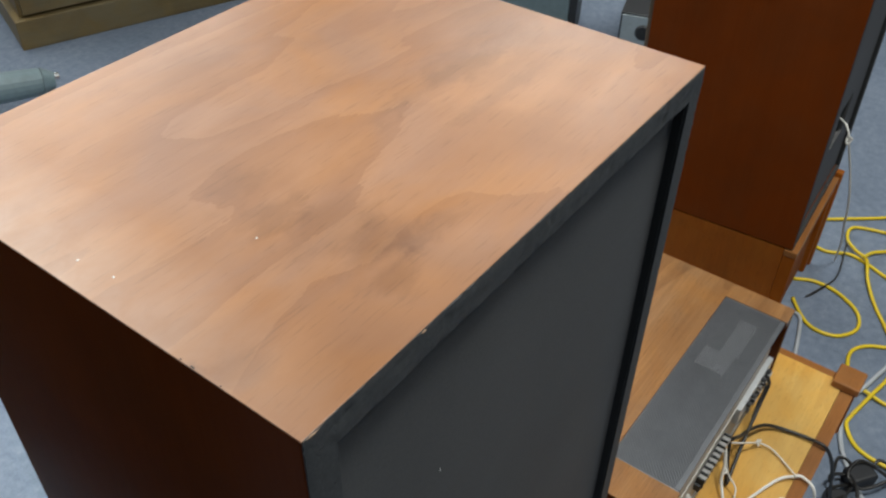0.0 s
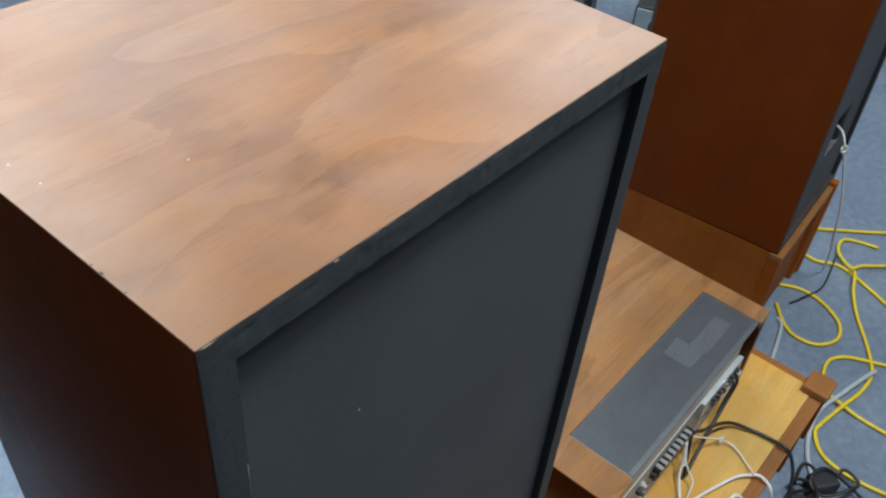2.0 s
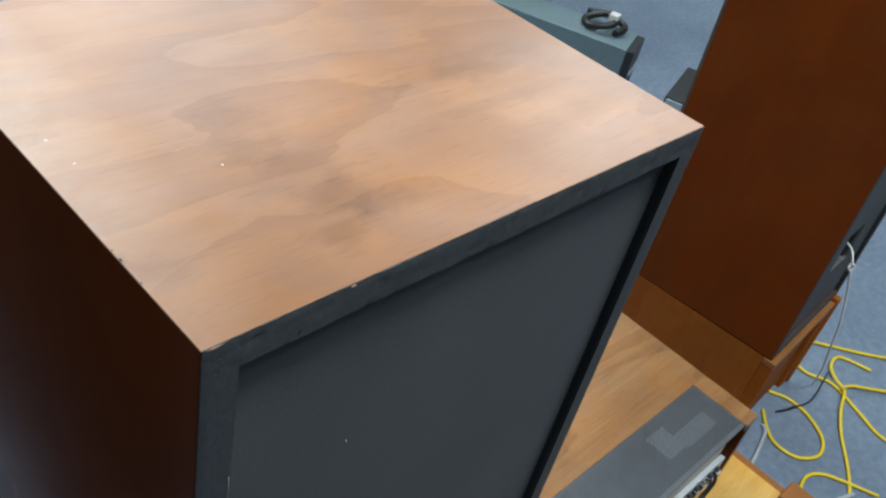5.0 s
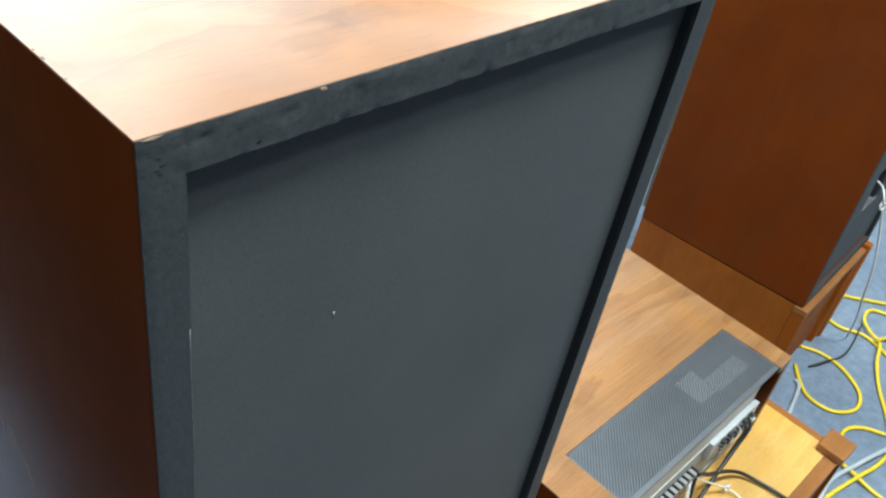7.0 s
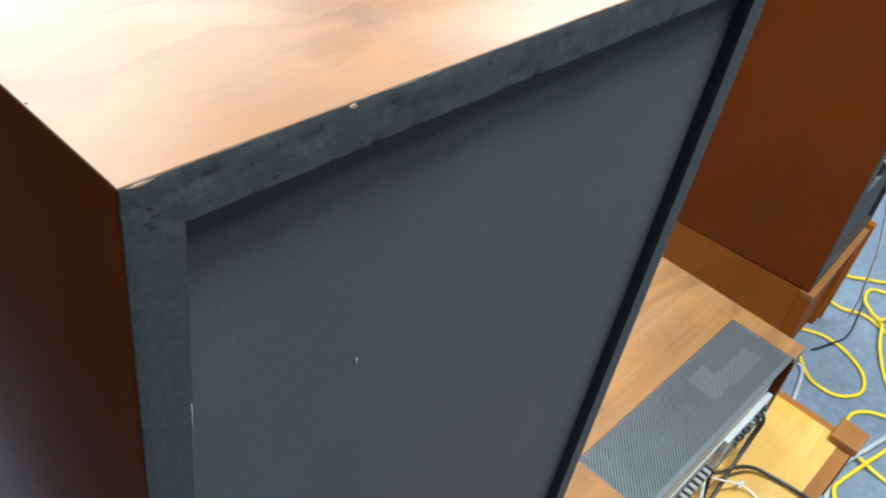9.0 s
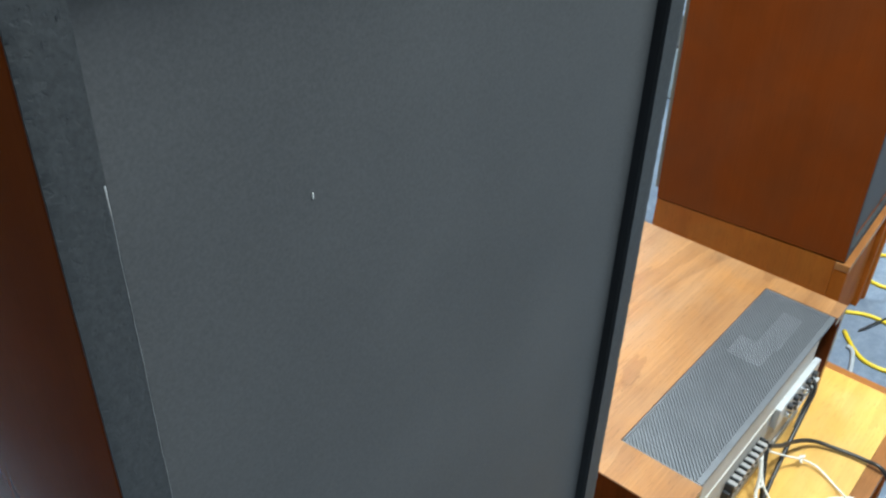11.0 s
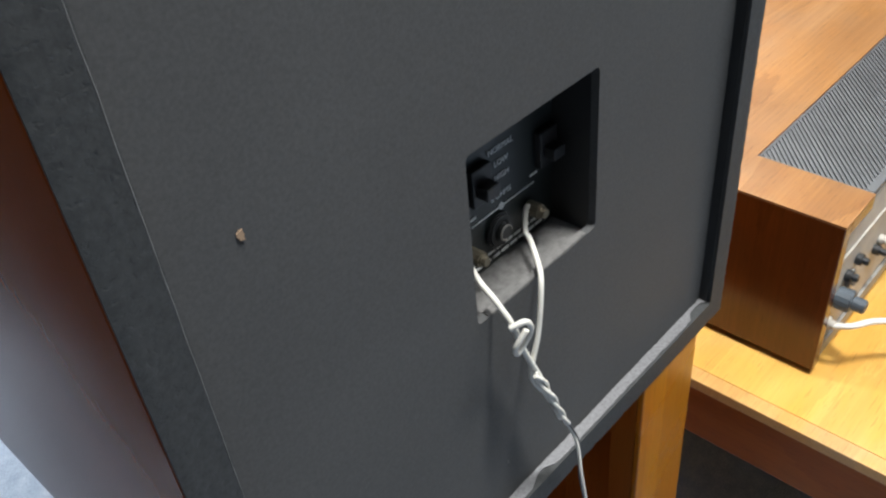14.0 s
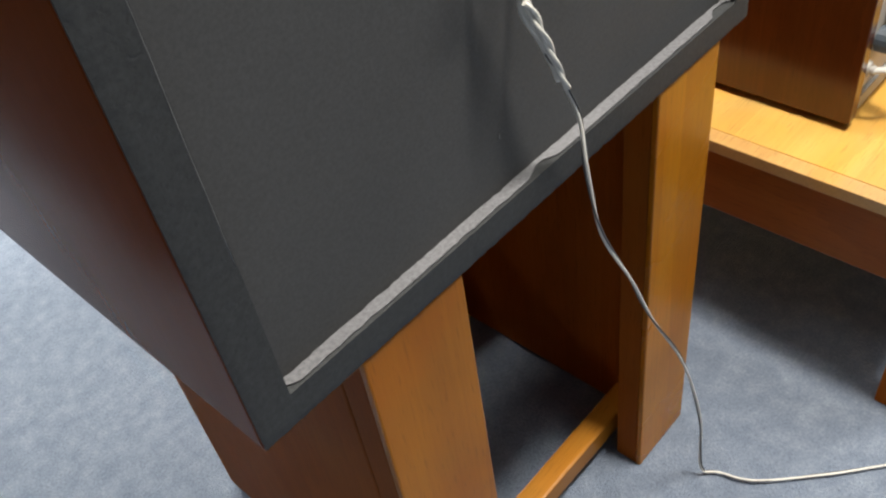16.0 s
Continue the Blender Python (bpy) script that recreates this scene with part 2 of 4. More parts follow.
TEAL_METAL = plain("teal_grey_enamel", (0.16, 0.22, 0.235), 0.4, 0.0)
SILVER = plain("silver_front", (0.36, 0.42, 0.44), 0.4, 0.3)
CHROME = plain("bright_bolt", (0.7, 0.72, 0.72), 0.2, 1.0)
DARK_PANEL = wood("dark_brown_reflection_board", (0.024, 0.015, 0.010), (0.036, 0.022, 0.014), 2, 0.7, 0.0, 0.1, 0.6, 0.1)
WALL_PAINT = speckled("grey_wall_paint", (0.20, 0.19, 0.18), (0.25, 0.24, 0.23), 90, 0.8, 0.15)
CEILING_PAINT = speckled("white_ceiling_paint", (0.76, 0.77, 0.77), (0.82, 0.82, 0.82), 60, 0.8, 0.2)


def carpet_mat():
    m, nt, b = node_mat("blue_grey_carpet", 0.95, 0.0, 0.15)
    v = coords(nt)
    tuft = noise_tex(nt, v, 420, 4.0, 0.7)
    mott = noise_tex(nt, v, 55, 4.0, 0.65)
    slow = noise_tex(nt, v, 3.5, 3.0, 0.5)
    f = arith(nt, "ADD", arith(nt, "MULTIPLY", tuft, 0.45), arith(nt, "ADD", arith(nt, "MULTIPLY", mott, 0.35), arith(nt, "MULTIPLY", slow, 0.2)))
    nt.links.new(ramp(nt, f, [(0.33, (0.13, 0.168, 0.225)), (0.52, (0.225, 0.275, 0.35)), (0.70, (0.36, 0.42, 0.50))]), b.inputs["Base Color"])
    bump(nt, b, arith(nt, "ADD", tuft, mott), 0.8, 0.004)
    return m


CARPET = carpet_mat()


# ---- mesh helpers ----
def box(x0, y0, z0, x1, y1, z1, bev=0.0012, seg=2):
    bm = bmesh.new()
    bmesh.ops.create_cube(bm, size=1)
    for v in bm.verts:
        v.co = Vector(((x0 + x1) / 2 + v.co.x * (x1 - x0), (y0 + y1) / 2 + v.co.y * (y1 - y0), (z0 + z1) / 2 + v.co.z * (z1 - z0)))
    if bev:
        bmesh.ops.bevel(bm, geom=bm.edges[:], offset=bev, segments=seg, affect="EDGES", profile=0.6)
    return bm


def cyl(p, q, r, n=16, r2=None, bev=0.0):
    bm = bmesh.new()
    p, q = Vector(p), Vector(q)
    m = Matrix.Translation((p + q) / 2) @ (q - p).to_track_quat("Z", "Y").to_matrix().to_4x4()
    bmesh.ops.create_cone(bm, cap_ends=True, segments=n, radius1=r, radius2=r if r2 is None else r2, depth=(q - p).length, matrix=m)
    if bev:
        bmesh.ops.bevel(bm, geom=[e for e in bm.edges if any(len(f.verts) > 4 for f in e.link_faces)], offset=bev, segments=2, affect="EDGES")
    return bm


def join(*parts):
    out = bmesh.new()
    for bm in parts:
        me = bpy.data.meshes.new("tmp")
        bm.to_mesh(me)
        bm.free()
        out.from_mesh(me)
        bpy.data.meshes.remove(me)
    return out


def smooth_path(pts, sub=6):
    p = [Vector(v) for v in pts]
    out = []
    for i in range(len(p) - 1):
        a, b, c, d = p[max(i - 1, 0)], p[i], p[i + 1], p[min(i + 2, len(p) - 1)]
        for k in range(sub):
            t = k / sub
            out.append(0.5 * (2 * b + (c - a) * t + (2 * a - 5 * b + 4 * c - d) * t * t + (3 * b - a - 3 * c + d) * t ** 3))
    out.append(p[-1])
    return out


def tube(pts, r, n=8, sub=6, flat=1.0):
    """A cord of radius r along a smooth line through the points."""
    path = smooth_path(pts, sub)
    bm = bmesh.new()
    rings, side = [], None
    for i, c in enumerate(path):
        d = (path[min(i + 1, len(path) - 1)] - path[max(i - 1, 0)]).normalized()
        ref = side if side is not None else (Vector((0, 0, 1)) if abs(d.z) < 0.9 else Vector((1, 0, 0)))
        up = (ref - d * ref.dot(d)).normalized()
        side = up
        w = d.cross(up)
        rings.append([bm.verts.new(c + (up * flat * math.cos(2 * math.pi * k / n) + w * math.sin(2 * math.pi * k / n)) * r) for k in range(n)])
    for a, b in zip(rings, rings[1:]):
        for k in range(n):
            bm.faces.new((a[k], a[(k + 1) % n], b[(k + 1) % n], b[k])).smooth = True
    bm.faces.new(rings[0][::-1])
    bm.faces.new(rings[-1])
    return bm


def part(name, bm, material, parent, label=""):
    me = bpy.data.meshes.new(name)
    bmesh.ops.recalc_face_normals(bm, faces=bm.faces[:])
    bm.to_mesh(me)
    bm.free()
    me.materials.append(material)
    ob = new(name, me)
    ob.parent = parent
    if label:
        tagged(ob, label)
    return ob


def thing(name, at, label, category, group="", rz=0.0):
    ob = new(name)
    ob.empty_display_size = 0.05
    ob.location = at
    ob.rotation_euler = (0, 0, radians(rz))
    return tagged(ob, label, category, group)


def solo(name, bm, material, label, category, group="", kind=""):
    return tagged(part(name, bm, material, None), label, category, group, kind)


def rounded(x0, z0, x1, z1, r, n=4):
    pts = []
    for cx, cz, a0 in ((x1 - r, z1 - r, 0), (x0 + r, z1 - r, 90), (x0 + r, z0 + r, 180), (x1 - r, z0 + r, 270)):
        for k in range(n + 1):
            a = radians(a0 + 90 * k / n)
            pts.append((cx + r * math.cos(a), cz + r * math.sin(a)))
    return pts


def holed_panel(x0, z0, x1, z1, hole, y0, y1):
    """A panel across y0..y1 with a hole through it."""
    bm = bmesh.new()
    edges = []
    for loop in ([(x0, z0), (x1, z0), (x1, z1), (x0, z1)], hole):
        vs = [bm.verts.new((x, y0, z)) for x, z in loop]
        edges += [bm.edges.new((vs[i], vs[(i + 1) % len(vs)])) for i in range(len(vs))]
    bmesh.ops.triangle_fill(bm, use_beauty=True, use_dissolve=False, edges=edges)
    got = bmesh.ops.extrude_face_region(bm, geom=bm.faces[:])
    bmesh.ops.translate(bm, vec=(0, y1 - y0, 0), verts=[v for v in got["geom"] if isinstance(v, bmesh.types.BMVert)])
    return bm


def lettering(name, text, size, x, y, z, parent, material):
    """Raised print on a plate that faces -y."""
    cu = bpy.data.curves.new(name, "FONT")
    cu.body, cu.size, cu.extrude, cu.align_x = text, size, 0.00008, "CENTER"
    tmp = new("tmp_text", cu)
    me = bpy.data.meshes.new_from_object(tmp.evaluated_get(bpy.context.evaluated_depsgraph_get()))
    bpy.data.objects.remove(tmp)
    me.transform(Matrix.Translation((x, y, z)) @ Matrix.Rotation(radians(90), 4, "X"))
    me.materials.clear()
    me.materials.append(material)
    ob = new(name, me)
    ob.parent = parent
    return ob


# ---- room ----
X0, X1, Y0, Y1, ZC = -4.5, 5.2, -4.2, 4.6, 2.7
solo("floor", box(X0, Y0, -0.1, X1, Y1, 0.0, 0), CARPET, "blue-grey flecked loop carpet over the whole floor", "floor", kind="structure")
solo("ceiling", box(X0, Y0, ZC, X1, Y1, ZC + 0.1, 0), CEILING_PAINT, "plain pale grey painted ceiling of the room", "ceiling", kind="structure")
# added out of view: keeps the glossy speaker side reflecting something dark
solo("unseen_dark_board", box(-0.29, 0.50, 0.0, -0.168, 3.1, 1.25, 0.003), DARK_PANEL, "unseen low dark board added to darken the reflection in the loudspeaker side", "wall", kind="structure")
solo("wall_north", box(X0 - 0.1, Y1, -0.1, X1 + 0.1, Y1 + 0.1, ZC + 0.1, 0), WALL_PAINT, "plain grey painted wall of the room", "wall", kind="structure")
solo("wall_south", box(X0 - 0.1, Y0 - 0.1, -0.1, X1 + 0.1, Y0, ZC + 0.1, 0), WALL_PAINT, "plain grey painted wall of the room", "wall", kind="structure")
solo("wall_west", box(X0 - 0.1, Y0, -0.1, X0, Y1, ZC + 0.1, 0), WALL_PAINT, "plain grey painted wall of the room", "wall", kind="structure")
solo("wall_east", box(X1, Y0, -0.1, X1 + 0.1, Y1, ZC + 0.1, 0), WALL_PAINT, "plain grey painted wall of the room", "wall", kind="structure")


# ---- loudspeakers ----
W, D, H, T, REC = 0.356, 0.288, 0.635, 0.017, 0.0075
CUP = (0.137, 0.146, 0.2205, 0.2275)
PLATE_Y = 0.032


def back_edge_frame(w, h, seed):
    """The painted chipboard ends of the four boards: one ring, 6 mm thick, with pits and a crumbled outline."""
    bm = bmesh.new()
    nx, nz = int(w / 0.0024), int(h / 0.0024)
    made = {}

    def vert(i, j):
        if (i, j) not in made:
            x, z = w * i / nx, h * j / nz
            p = noise.noise(Vector((x * 190, seed, z * 190)))
            q = noise.noise(Vector((x * 520, seed + 7, z * 520)))
            k = 1.0 if z > h - T else 0.12
            y = (max(0.0, p - 0.22) * 0.0022 + max(0.0, q - 0.28) * 0.0016 + 0.0005 * noise.noise(Vector((x * 75, seed + 3, z * 75)))) * k
            if i in (0, nx) or j in (0, nz):
                y += 0.0003 + 0.0008 * abs(q)
            dz = -0.0006 * max(0, p) if j == nz else 0.0
            made[(i, j)] = bm.verts.new((x, y, z + dz))
        return made[(i, j)]

    ti, tj = round(T / w * nx), round(T / h * nz)
    for j in range(nz):
        for i in range(nx):
            if ti <= i < nx - ti and tj <= j < nz - tj:
                continue
            bm.faces.new((vert(i, j), vert(i + 1, j), vert(i + 1, j + 1), vert(i, j + 1))).smooth = True
    rim = [e for e in bm.edges if e.is_boundary]
    for e in rim:
        e.smooth = False
    got = bmesh.ops.extrude_edge_only(bm, edges=rim)
    for v in got["geom"]:
        if isinstance(v, bmesh.types.BMVert):
            v.co.y = 0.0058
    return bm


def loudspeaker(at, rot, label, group, w, d, h):
    sp = thing("loudspeaker", at, label, "loudspeaker", group)
    sp.rotation_euler = [radians(a) for a in rot]
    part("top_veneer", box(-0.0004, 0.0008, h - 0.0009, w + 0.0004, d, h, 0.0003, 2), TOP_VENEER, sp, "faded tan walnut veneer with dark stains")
    part("top_panel", box(T, 0.006, h - T, w - T, d, h - 0.0011, 0), SIDE_VENEER, sp)
    for x0, x1 in ((-0.0004, T - 0.0004), (w - T + 0.0004, w + 0.0004)):
        part("side_panel", box(x0, 0.0012, 0.0, x1, d, h - 0.0011, 0.0005, 1), SIDE_VENEER, sp, "dark red-brown walnut veneer")
    part("bottom_panel", box(T, 0.006, 0, w - T, d, T, 0.0), SIDE_VENEER, sp)
    part("back_edge", back_edge_frame(w, h - 0.0003, 1.0), EDGE_BLACK, sp, "black painted crumbly chipboard edge")
    # thin black strips put the shade on the recess's inner walls into the colour
    for x in (T, w - T - 0.0006):
        part("recess_shade_strip", box(x, 0.002, T, x + 0.0006, REC, h - T, 0), CUP_BLACK, sp)
    dx = (w - W) / 2
    x0, z0, x1, z1 = CUP[0] + dx, CUP[1], CUP[2] + dx, CUP[3]
    part("back_panel", holed_panel(T, T, w - T, h - T, rounded(x0, z0, x1, z1, 0.0025), REC, REC + 0.004), BACK_BLACK, sp, "black hardboard panel sunk in the back")
    part("grille", box(0.012, d, 0.012, w - 0.012, d + 0.012, h - 0.012, 0.004), CLOTH, sp, "woven brown grille cloth")
    wy = REC + 0.0041
    zf = z0 - 0.0045
    well = part("terminal_well", box(x0, wy, z1, x1, PLATE_Y + 0.006, z1 + 0.002, 0), CUP_BLACK, sp, "black square well round the terminals")
    for wx in (x0 - 0.002, x1):
        part("well_wall", box(wx, wy, zf - 0.002, wx + 0.002, PLATE_Y + 0.006, z1 + 0.002, 0), CUP_BLACK, well)
    part("well_floor", box(x0, wy, zf - 0.002, x1, PLATE_Y + 0.006, zf, 0), CUP_DUST, well, "dusty grey floor of the well")
    part("sill_dust", box(x0 + 0.007, REC + 0.0004, z0, x1 - 0.007, REC + 0.004, z0 + 0.0005, 0), CUP_DUST, well, "dust on the sill of the well")
    plate = part("terminal_plate", box(x0, PLATE_Y, zf + 0.0004, x1, PLATE_Y + 0.004, z1, 0), PLATE_BLACK, sp, "black terminal plate with white print")
    for x, z in ((0.160, 0.158), (0.201, 0.159)):
        x += dx
        part("binding_post", join(cyl((x, PLATE_Y, z), (x, PLATE_Y - 0.009, z), 0.0036, 12, bev=0.0008), cyl((x, PLATE_Y - 0.009, z), (x, PLATE_Y - 0.011, z), 0.0022, 10)), BRASS, plate, "dull brass binding post")
    kx, kz = 0.180 + dx, 0.159
    part("level_knob", join(cyl((kx, PLATE_Y, kz), (kx, PLATE_Y - 0.003, kz), 0.0085, 24, bev=0.001), cyl((kx, PLATE_Y - 0.003, kz), (kx, PLATE_Y - 0.005, kz), 0.0052, 20, bev=0.0006)), DARK_PLASTIC, plate, "round black level knob")
    ring = [(kx + 0.0036 * math.cos(2 * math.pi * i / 16), PLATE_Y - 0.0052, kz + 0.0036 * math.sin(2 * math.pi * i / 16)) for i in range(13)]
    part("knob_ring", tube(ring, 0.0005, 6, 2), ALU, plate, "silver ring on the knob")
    for x, z in ((0.213, 0.186), (0.168, 0.190)):
        x += dx
        part("slide_switch", join(box(x - 0.006, PLATE_Y - 0.004, z - 0.009, x + 0.006, PLATE_Y - 0.0002, z + 0.009, 0.0006), box(x - 0.004, PLATE_Y - 0.010, z - 0.004, x + 0.004, PLATE_Y - 0.004, z + 0.002, 0.0006)), DARK_PLASTIC, plate, "black slide switch")
    py = PLATE_Y - 0.0006
    for word, z in (("NORMAL", 0.1985), ("LOW", 0.1915), ("HIGH", 0.1845)):
        lettering("switch_lettering", word, 0.0040, 0.184 + dx, py, z, plate, PRINT)
    lettering("ohms_lettering", "8 OHMS", 0.0038, 0.183 + dx, py, 0.1750, plate, PRINT)
    part("print_line", box(0.163 + dx, py, 0.1695, 0.206 + dx, PLATE_Y - 0.0001, 0.1700, 0), PRINT, plate)
    part("print_dot", cyl((0.183 + dx, py, 0.16975), (0.183 + dx, PLATE_Y, 0.16975), 0.0018, 14), PRINT, plate)
    for x, z, ln in ((0.2095, 0.1735, 0.012), (0.1655, 0.173, 0.009), (0.194, 0.1485, 0.044), (0.188, 0.1448, 0.050)):
        for k in range(int(ln / 0.0062)):
            bx = x + dx - ln / 2 + k * 0.0062
            part("small_print", box(bx, py, z, bx + 0.0050, PLATE_Y - 0.0001, z + 0.0012, 0), PRINT, plate)
    return sp


sp_main = loudspeaker((0, 0, 0.355), (0, 0, 0), "walnut loudspeaker with black back, standing on an amber stand", "pair of loudspeakers", W, D, H)


def dust_strip(x0, x1, y0, y1, z, seed):
    bm = bmesh.new()
    n = 110
    lo, hi = [], []
    for i in range(n + 1):
        x = x0 + (x1 - x0) * i / n
        a = noise.noise(Vector((x * 90, seed, 0))) * 0.0016
        b = noise.noise(Vector((x * 140, seed + 5, 0))) * 0.0012
        gone = min(0.004, max(0.0, noise.noise(Vector((x * 38, seed + 9, 0))) - 0.12) * 0.012)
        lo.append((x, y0 + abs(a) + gone))
        hi.append((x, y1 - abs(b)))
    vl = [bm.verts.new((x, y, z)) for x, y in lo]
    vh = [bm.verts.new((x, y, z)) for x, y in hi]
    for i in range(n):
        bm.faces.new((vl[i], vl[i + 1], vh[i + 1], vh[i]))
    got = bmesh.ops.extrude_face_region(bm, geom=bm.faces[:])
    bmesh.ops.translate(bm, vec=(0, 0, 0.0005), verts=[v for v in got["geom"] if isinstance(v, bmesh.types.BMVert)])
    return bm


def fleck(x, z, a, c, y, seed, n=9):
    """A thin ragged spot on the back, a by c metres."""
    bm = bmesh.new()
    vs = []
    for k in range(n):
        t = 2 * math.pi * k / n
        r = 0.65 + 0.5 * noise.noise(Vector((seed, k * 1.7, 0.3)))
        vs.append(bm.verts.new((x + a * r * math.cos(t), y, z + c * r * math.sin(t))))
    f = bm.faces.new(vs)
    got = bmesh.ops.extrude_face_region(bm, geom=[f])
    bmesh.ops.translate(bm, vec=(0, -0.0004, 0), verts=[v for v in got["geom"] if isinstance(v, bmesh.types.BMVert)])
    return bm


part("dust", dust_strip(T + 0.001, W - T - 0.001, 0.0010, REC, T + 0.0004, 3.0), DUST, sp_main, "pale grey dust on the lower ledge")
seam_line = [(0.0163 + 0.0004 * noise.noise(Vector((k * 0.7, 2.0, 0.0))), 0.0002, 0.085 + k * 0.0125) for k in range(38)]
part("pale_seam", tube(seam_line, 0.00036, 5, 1), SEAM, sp_main, "pale scratched line along the seam")
part("veneer_chip", fleck(0.0722, 0.6337, 0.0024, 0.0010, 0.00045, 3.0, 14), BAREWOOD, sp_main, "pale bare wood at a chipped edge")
part("veneer_chip", fleck(0.0050, 0.6342, 0.0046, 0.0006, 0.00045, 8.0, 18), BAREWOOD, sp_main, "pale bare wood at a chipped edge")
for x, y in ((0.015, 0.128), (0.0125, 0.150), (0.072, 0.098)):
    part("paint_speck", box(x - 0.0006, y - 0.0005, H - 0.0002, x + 0.0006, y + 0.0005, H + 0.0003, 0.0002, 1), LINT, sp_main)
for y, a in ((0.060, 0.0013), (0.067, 0.0007), (0.044, 0.0006)):
    part("edge_nick", box(-0.0002, y - a, H - 0.0022, 0.0010, y + a, H + 0.0001, 0.0003, 1), CUP_BLACK, sp_main, "dark nick in the veneer edge")
part("paint_flake", fleck(0.0440, 0.2510, 0.0017, 0.0031, REC - 0.0001, 5.0, 14), BAREWOOD, sp_main, "bare tan spot in the paint")
pits = random.Random(4)
for k in range(26):
    px = 0.006 + 0.15 * pits.random() ** 1.5
    part("edge_pit", fleck(px, 0.6185 + 0.013 * pits.random(), 0.0007 + 0.0014 * pits.random(), 0.0002 + 0.0004 * pits.random(), 0.00035, 20.0 + k), CUP_BLACK, sp_main, "dark pit in the crumbled edge")
for k in range(16):
    part("edge_pit", fleck(0.003 + 0.011 * pits.random(), 0.61 - 0.58 * pits.random() ** 1.4, 0.0003 + 0.0004 * pits.random(), 0.0004 + 0.0009 * pits.random(), 0.00035, 60.0 + k), CUP_BLACK, sp_main, "dark pit in the crumbled edge")
part("lint", box(0.0948, REC - 0.0005, 0.5065, 0.0952, REC - 0.0001, 0.5086, 0), LINT, sp_main)
part("scuff", fleck(0.150, 0.0455, 0.0006, 0.0022, REC - 0.0001, 2.0), SEAM, sp_main)


def speaker_stand(at, rz, label, w, d, h, group):
    """Two panelled sides with a post at the back, joined by low stretchers."""
    st = thing("speaker_stand", at, label, "speaker stand", group, rz)
    pw, pt = 0.060, 0.022
    for x in (0.0, w - 0.022):
        part("side_panel", box(x, pt + 0.0005, 0.004, x + 0.022, d, h, 0.0015), STAND_BROWN, st, "dark red-brown varnished side panel")
    for x in (0.0, w - pw):
        post = part("post", box(x, 0.0045, 0, x + pw, pt, h, 0.001), STAND_BROWN, st, "red-brown upright")
        part("facing", box(x - 0.0005, 0.0, 0.0005, x + pw + 0.0005, 0.0042, h - 0.0005, 0.0012), STAND_WOOD, post, "amber varnished facing board")
    part("stretcher", box(0.022, 0.030, 0.010, w - 0.022, 0.048, 0.032, 0.002), RAIL_WOOD, st, "slim amber stretcher near the floor")
    # added board, hidden at the front: blocks lamplight from the floor between the legs
    part("front_shade_board", box(0.0225, d - 0.018, 0.004, w - 0.0225, d - 0.001, 0.17, 0.001), STAND_BROWN, st, "unseen low red-brown board added across the front to shade the floor")
    return st


speaker_stand((0.051, 0.001, 0), 0, "amber and red-brown varnished wooden speaker stand", 0.277, 0.255, 0.3545, "pair of speaker stands")

# the second loudspeaker, on a lower stand of its own
S2 = (1.222, 0.047, 0.236)
loudspeaker(S2, (-1.0, 0, 3), "red-brown walnut loudspeaker tilted on a low wooden stand", "pair of loudspeakers", 0.312, 0.33, 0.694)


def low_stand(at, rz, label, w, d, h):
    """A low stand whose side boards slope down to the front under the tilted speaker."""
    st = thing("speaker_stand", at, label, "speaker stand", "pair of speaker stands", rz)
    for x in (0.003, w - 0.036):
        bm = box(x, 0.02, 0, x + 0.022, d, h, 0)
        for v in bm.verts:
            if v.co.z > h / 2 and v.co.y > d / 2:
                v.co.z = h - (d - 0.02) * math.tan(radians(1.0)) - 0.001
            elif v.co.z > h / 2:
                v.co.z = h - 0.003
        part("side_board", bm, LOW_STAND_WOOD, st, "amber varnished side board")
    part("back_panel", box(0.03, 0.006, 0.015, w - 0.03, 0.0195, h - 0.0165, 0.0012), STAND_BROWN, st, "red-brown back panel")
    part("top_rail", box(0, -0.004, h - 0.0165, w, 0.0195, h - 0.003, 0.002), CAP_WOOD, st, "mid-brown top rail")
    for x in (0.0, w - 0.032):
        part("post", box(x + 0.001, -0.003, 0, x + 0.031, 0.0195, h - 0.0165, 0.002), STAND_BROWN, st)
    part("end_block", box(w + 0.0005, -0.008, 0, w + 0.018, 0.02, h + 0.006, 0.003), LOW_STAND_WOOD, st, "amber end upright")
    return st


low_stand((S2[0] - 0.002, S2[1] - 0.006, 0), 3, "low varnished amber-brown stand with a slim top rail", 0.287, 0.335, 0.2355)


# ---- low table with the receiver ----
TX0, TX1, TY0, TY1, TZ = 0.428, 1.014, -0.145, 0.315, 0.2
table = thing("low_table", (0, 0, 0), "low varnished table with yellow ply top and brown apron", "table")
part("tabletop", box(TX0 + 0.014, TY0 + 0.020, TZ - 0.0104, TX1 - 0.014, TY1 - 0.012, TZ, 0.001), TABLE_TOP, table, "yellow varnished plywood top")
part("edge_strip", box(TX0, TY0, TZ - 0.0105, TX0 + 0.0138, TY1, TZ - 0.0003, 0.0008), TABLE_EDGE, table, "light wooden edge strip")
part("edge_strip", box(TX1 - 0.0138, TY0, TZ - 0.0105, TX1, TY1, TZ - 0.0003, 0.0008), CAP_WOOD, table, "mid-brown wooden edge strip")
part("edge_strip", box(TX0 + 0.014, TY0, TZ - 0.0105, TX1 - 0.014, TY0 + 0.0198, TZ - 0.0003, 0.0008), CAP_WOOD, table, "mid-brown wooden edge strip")
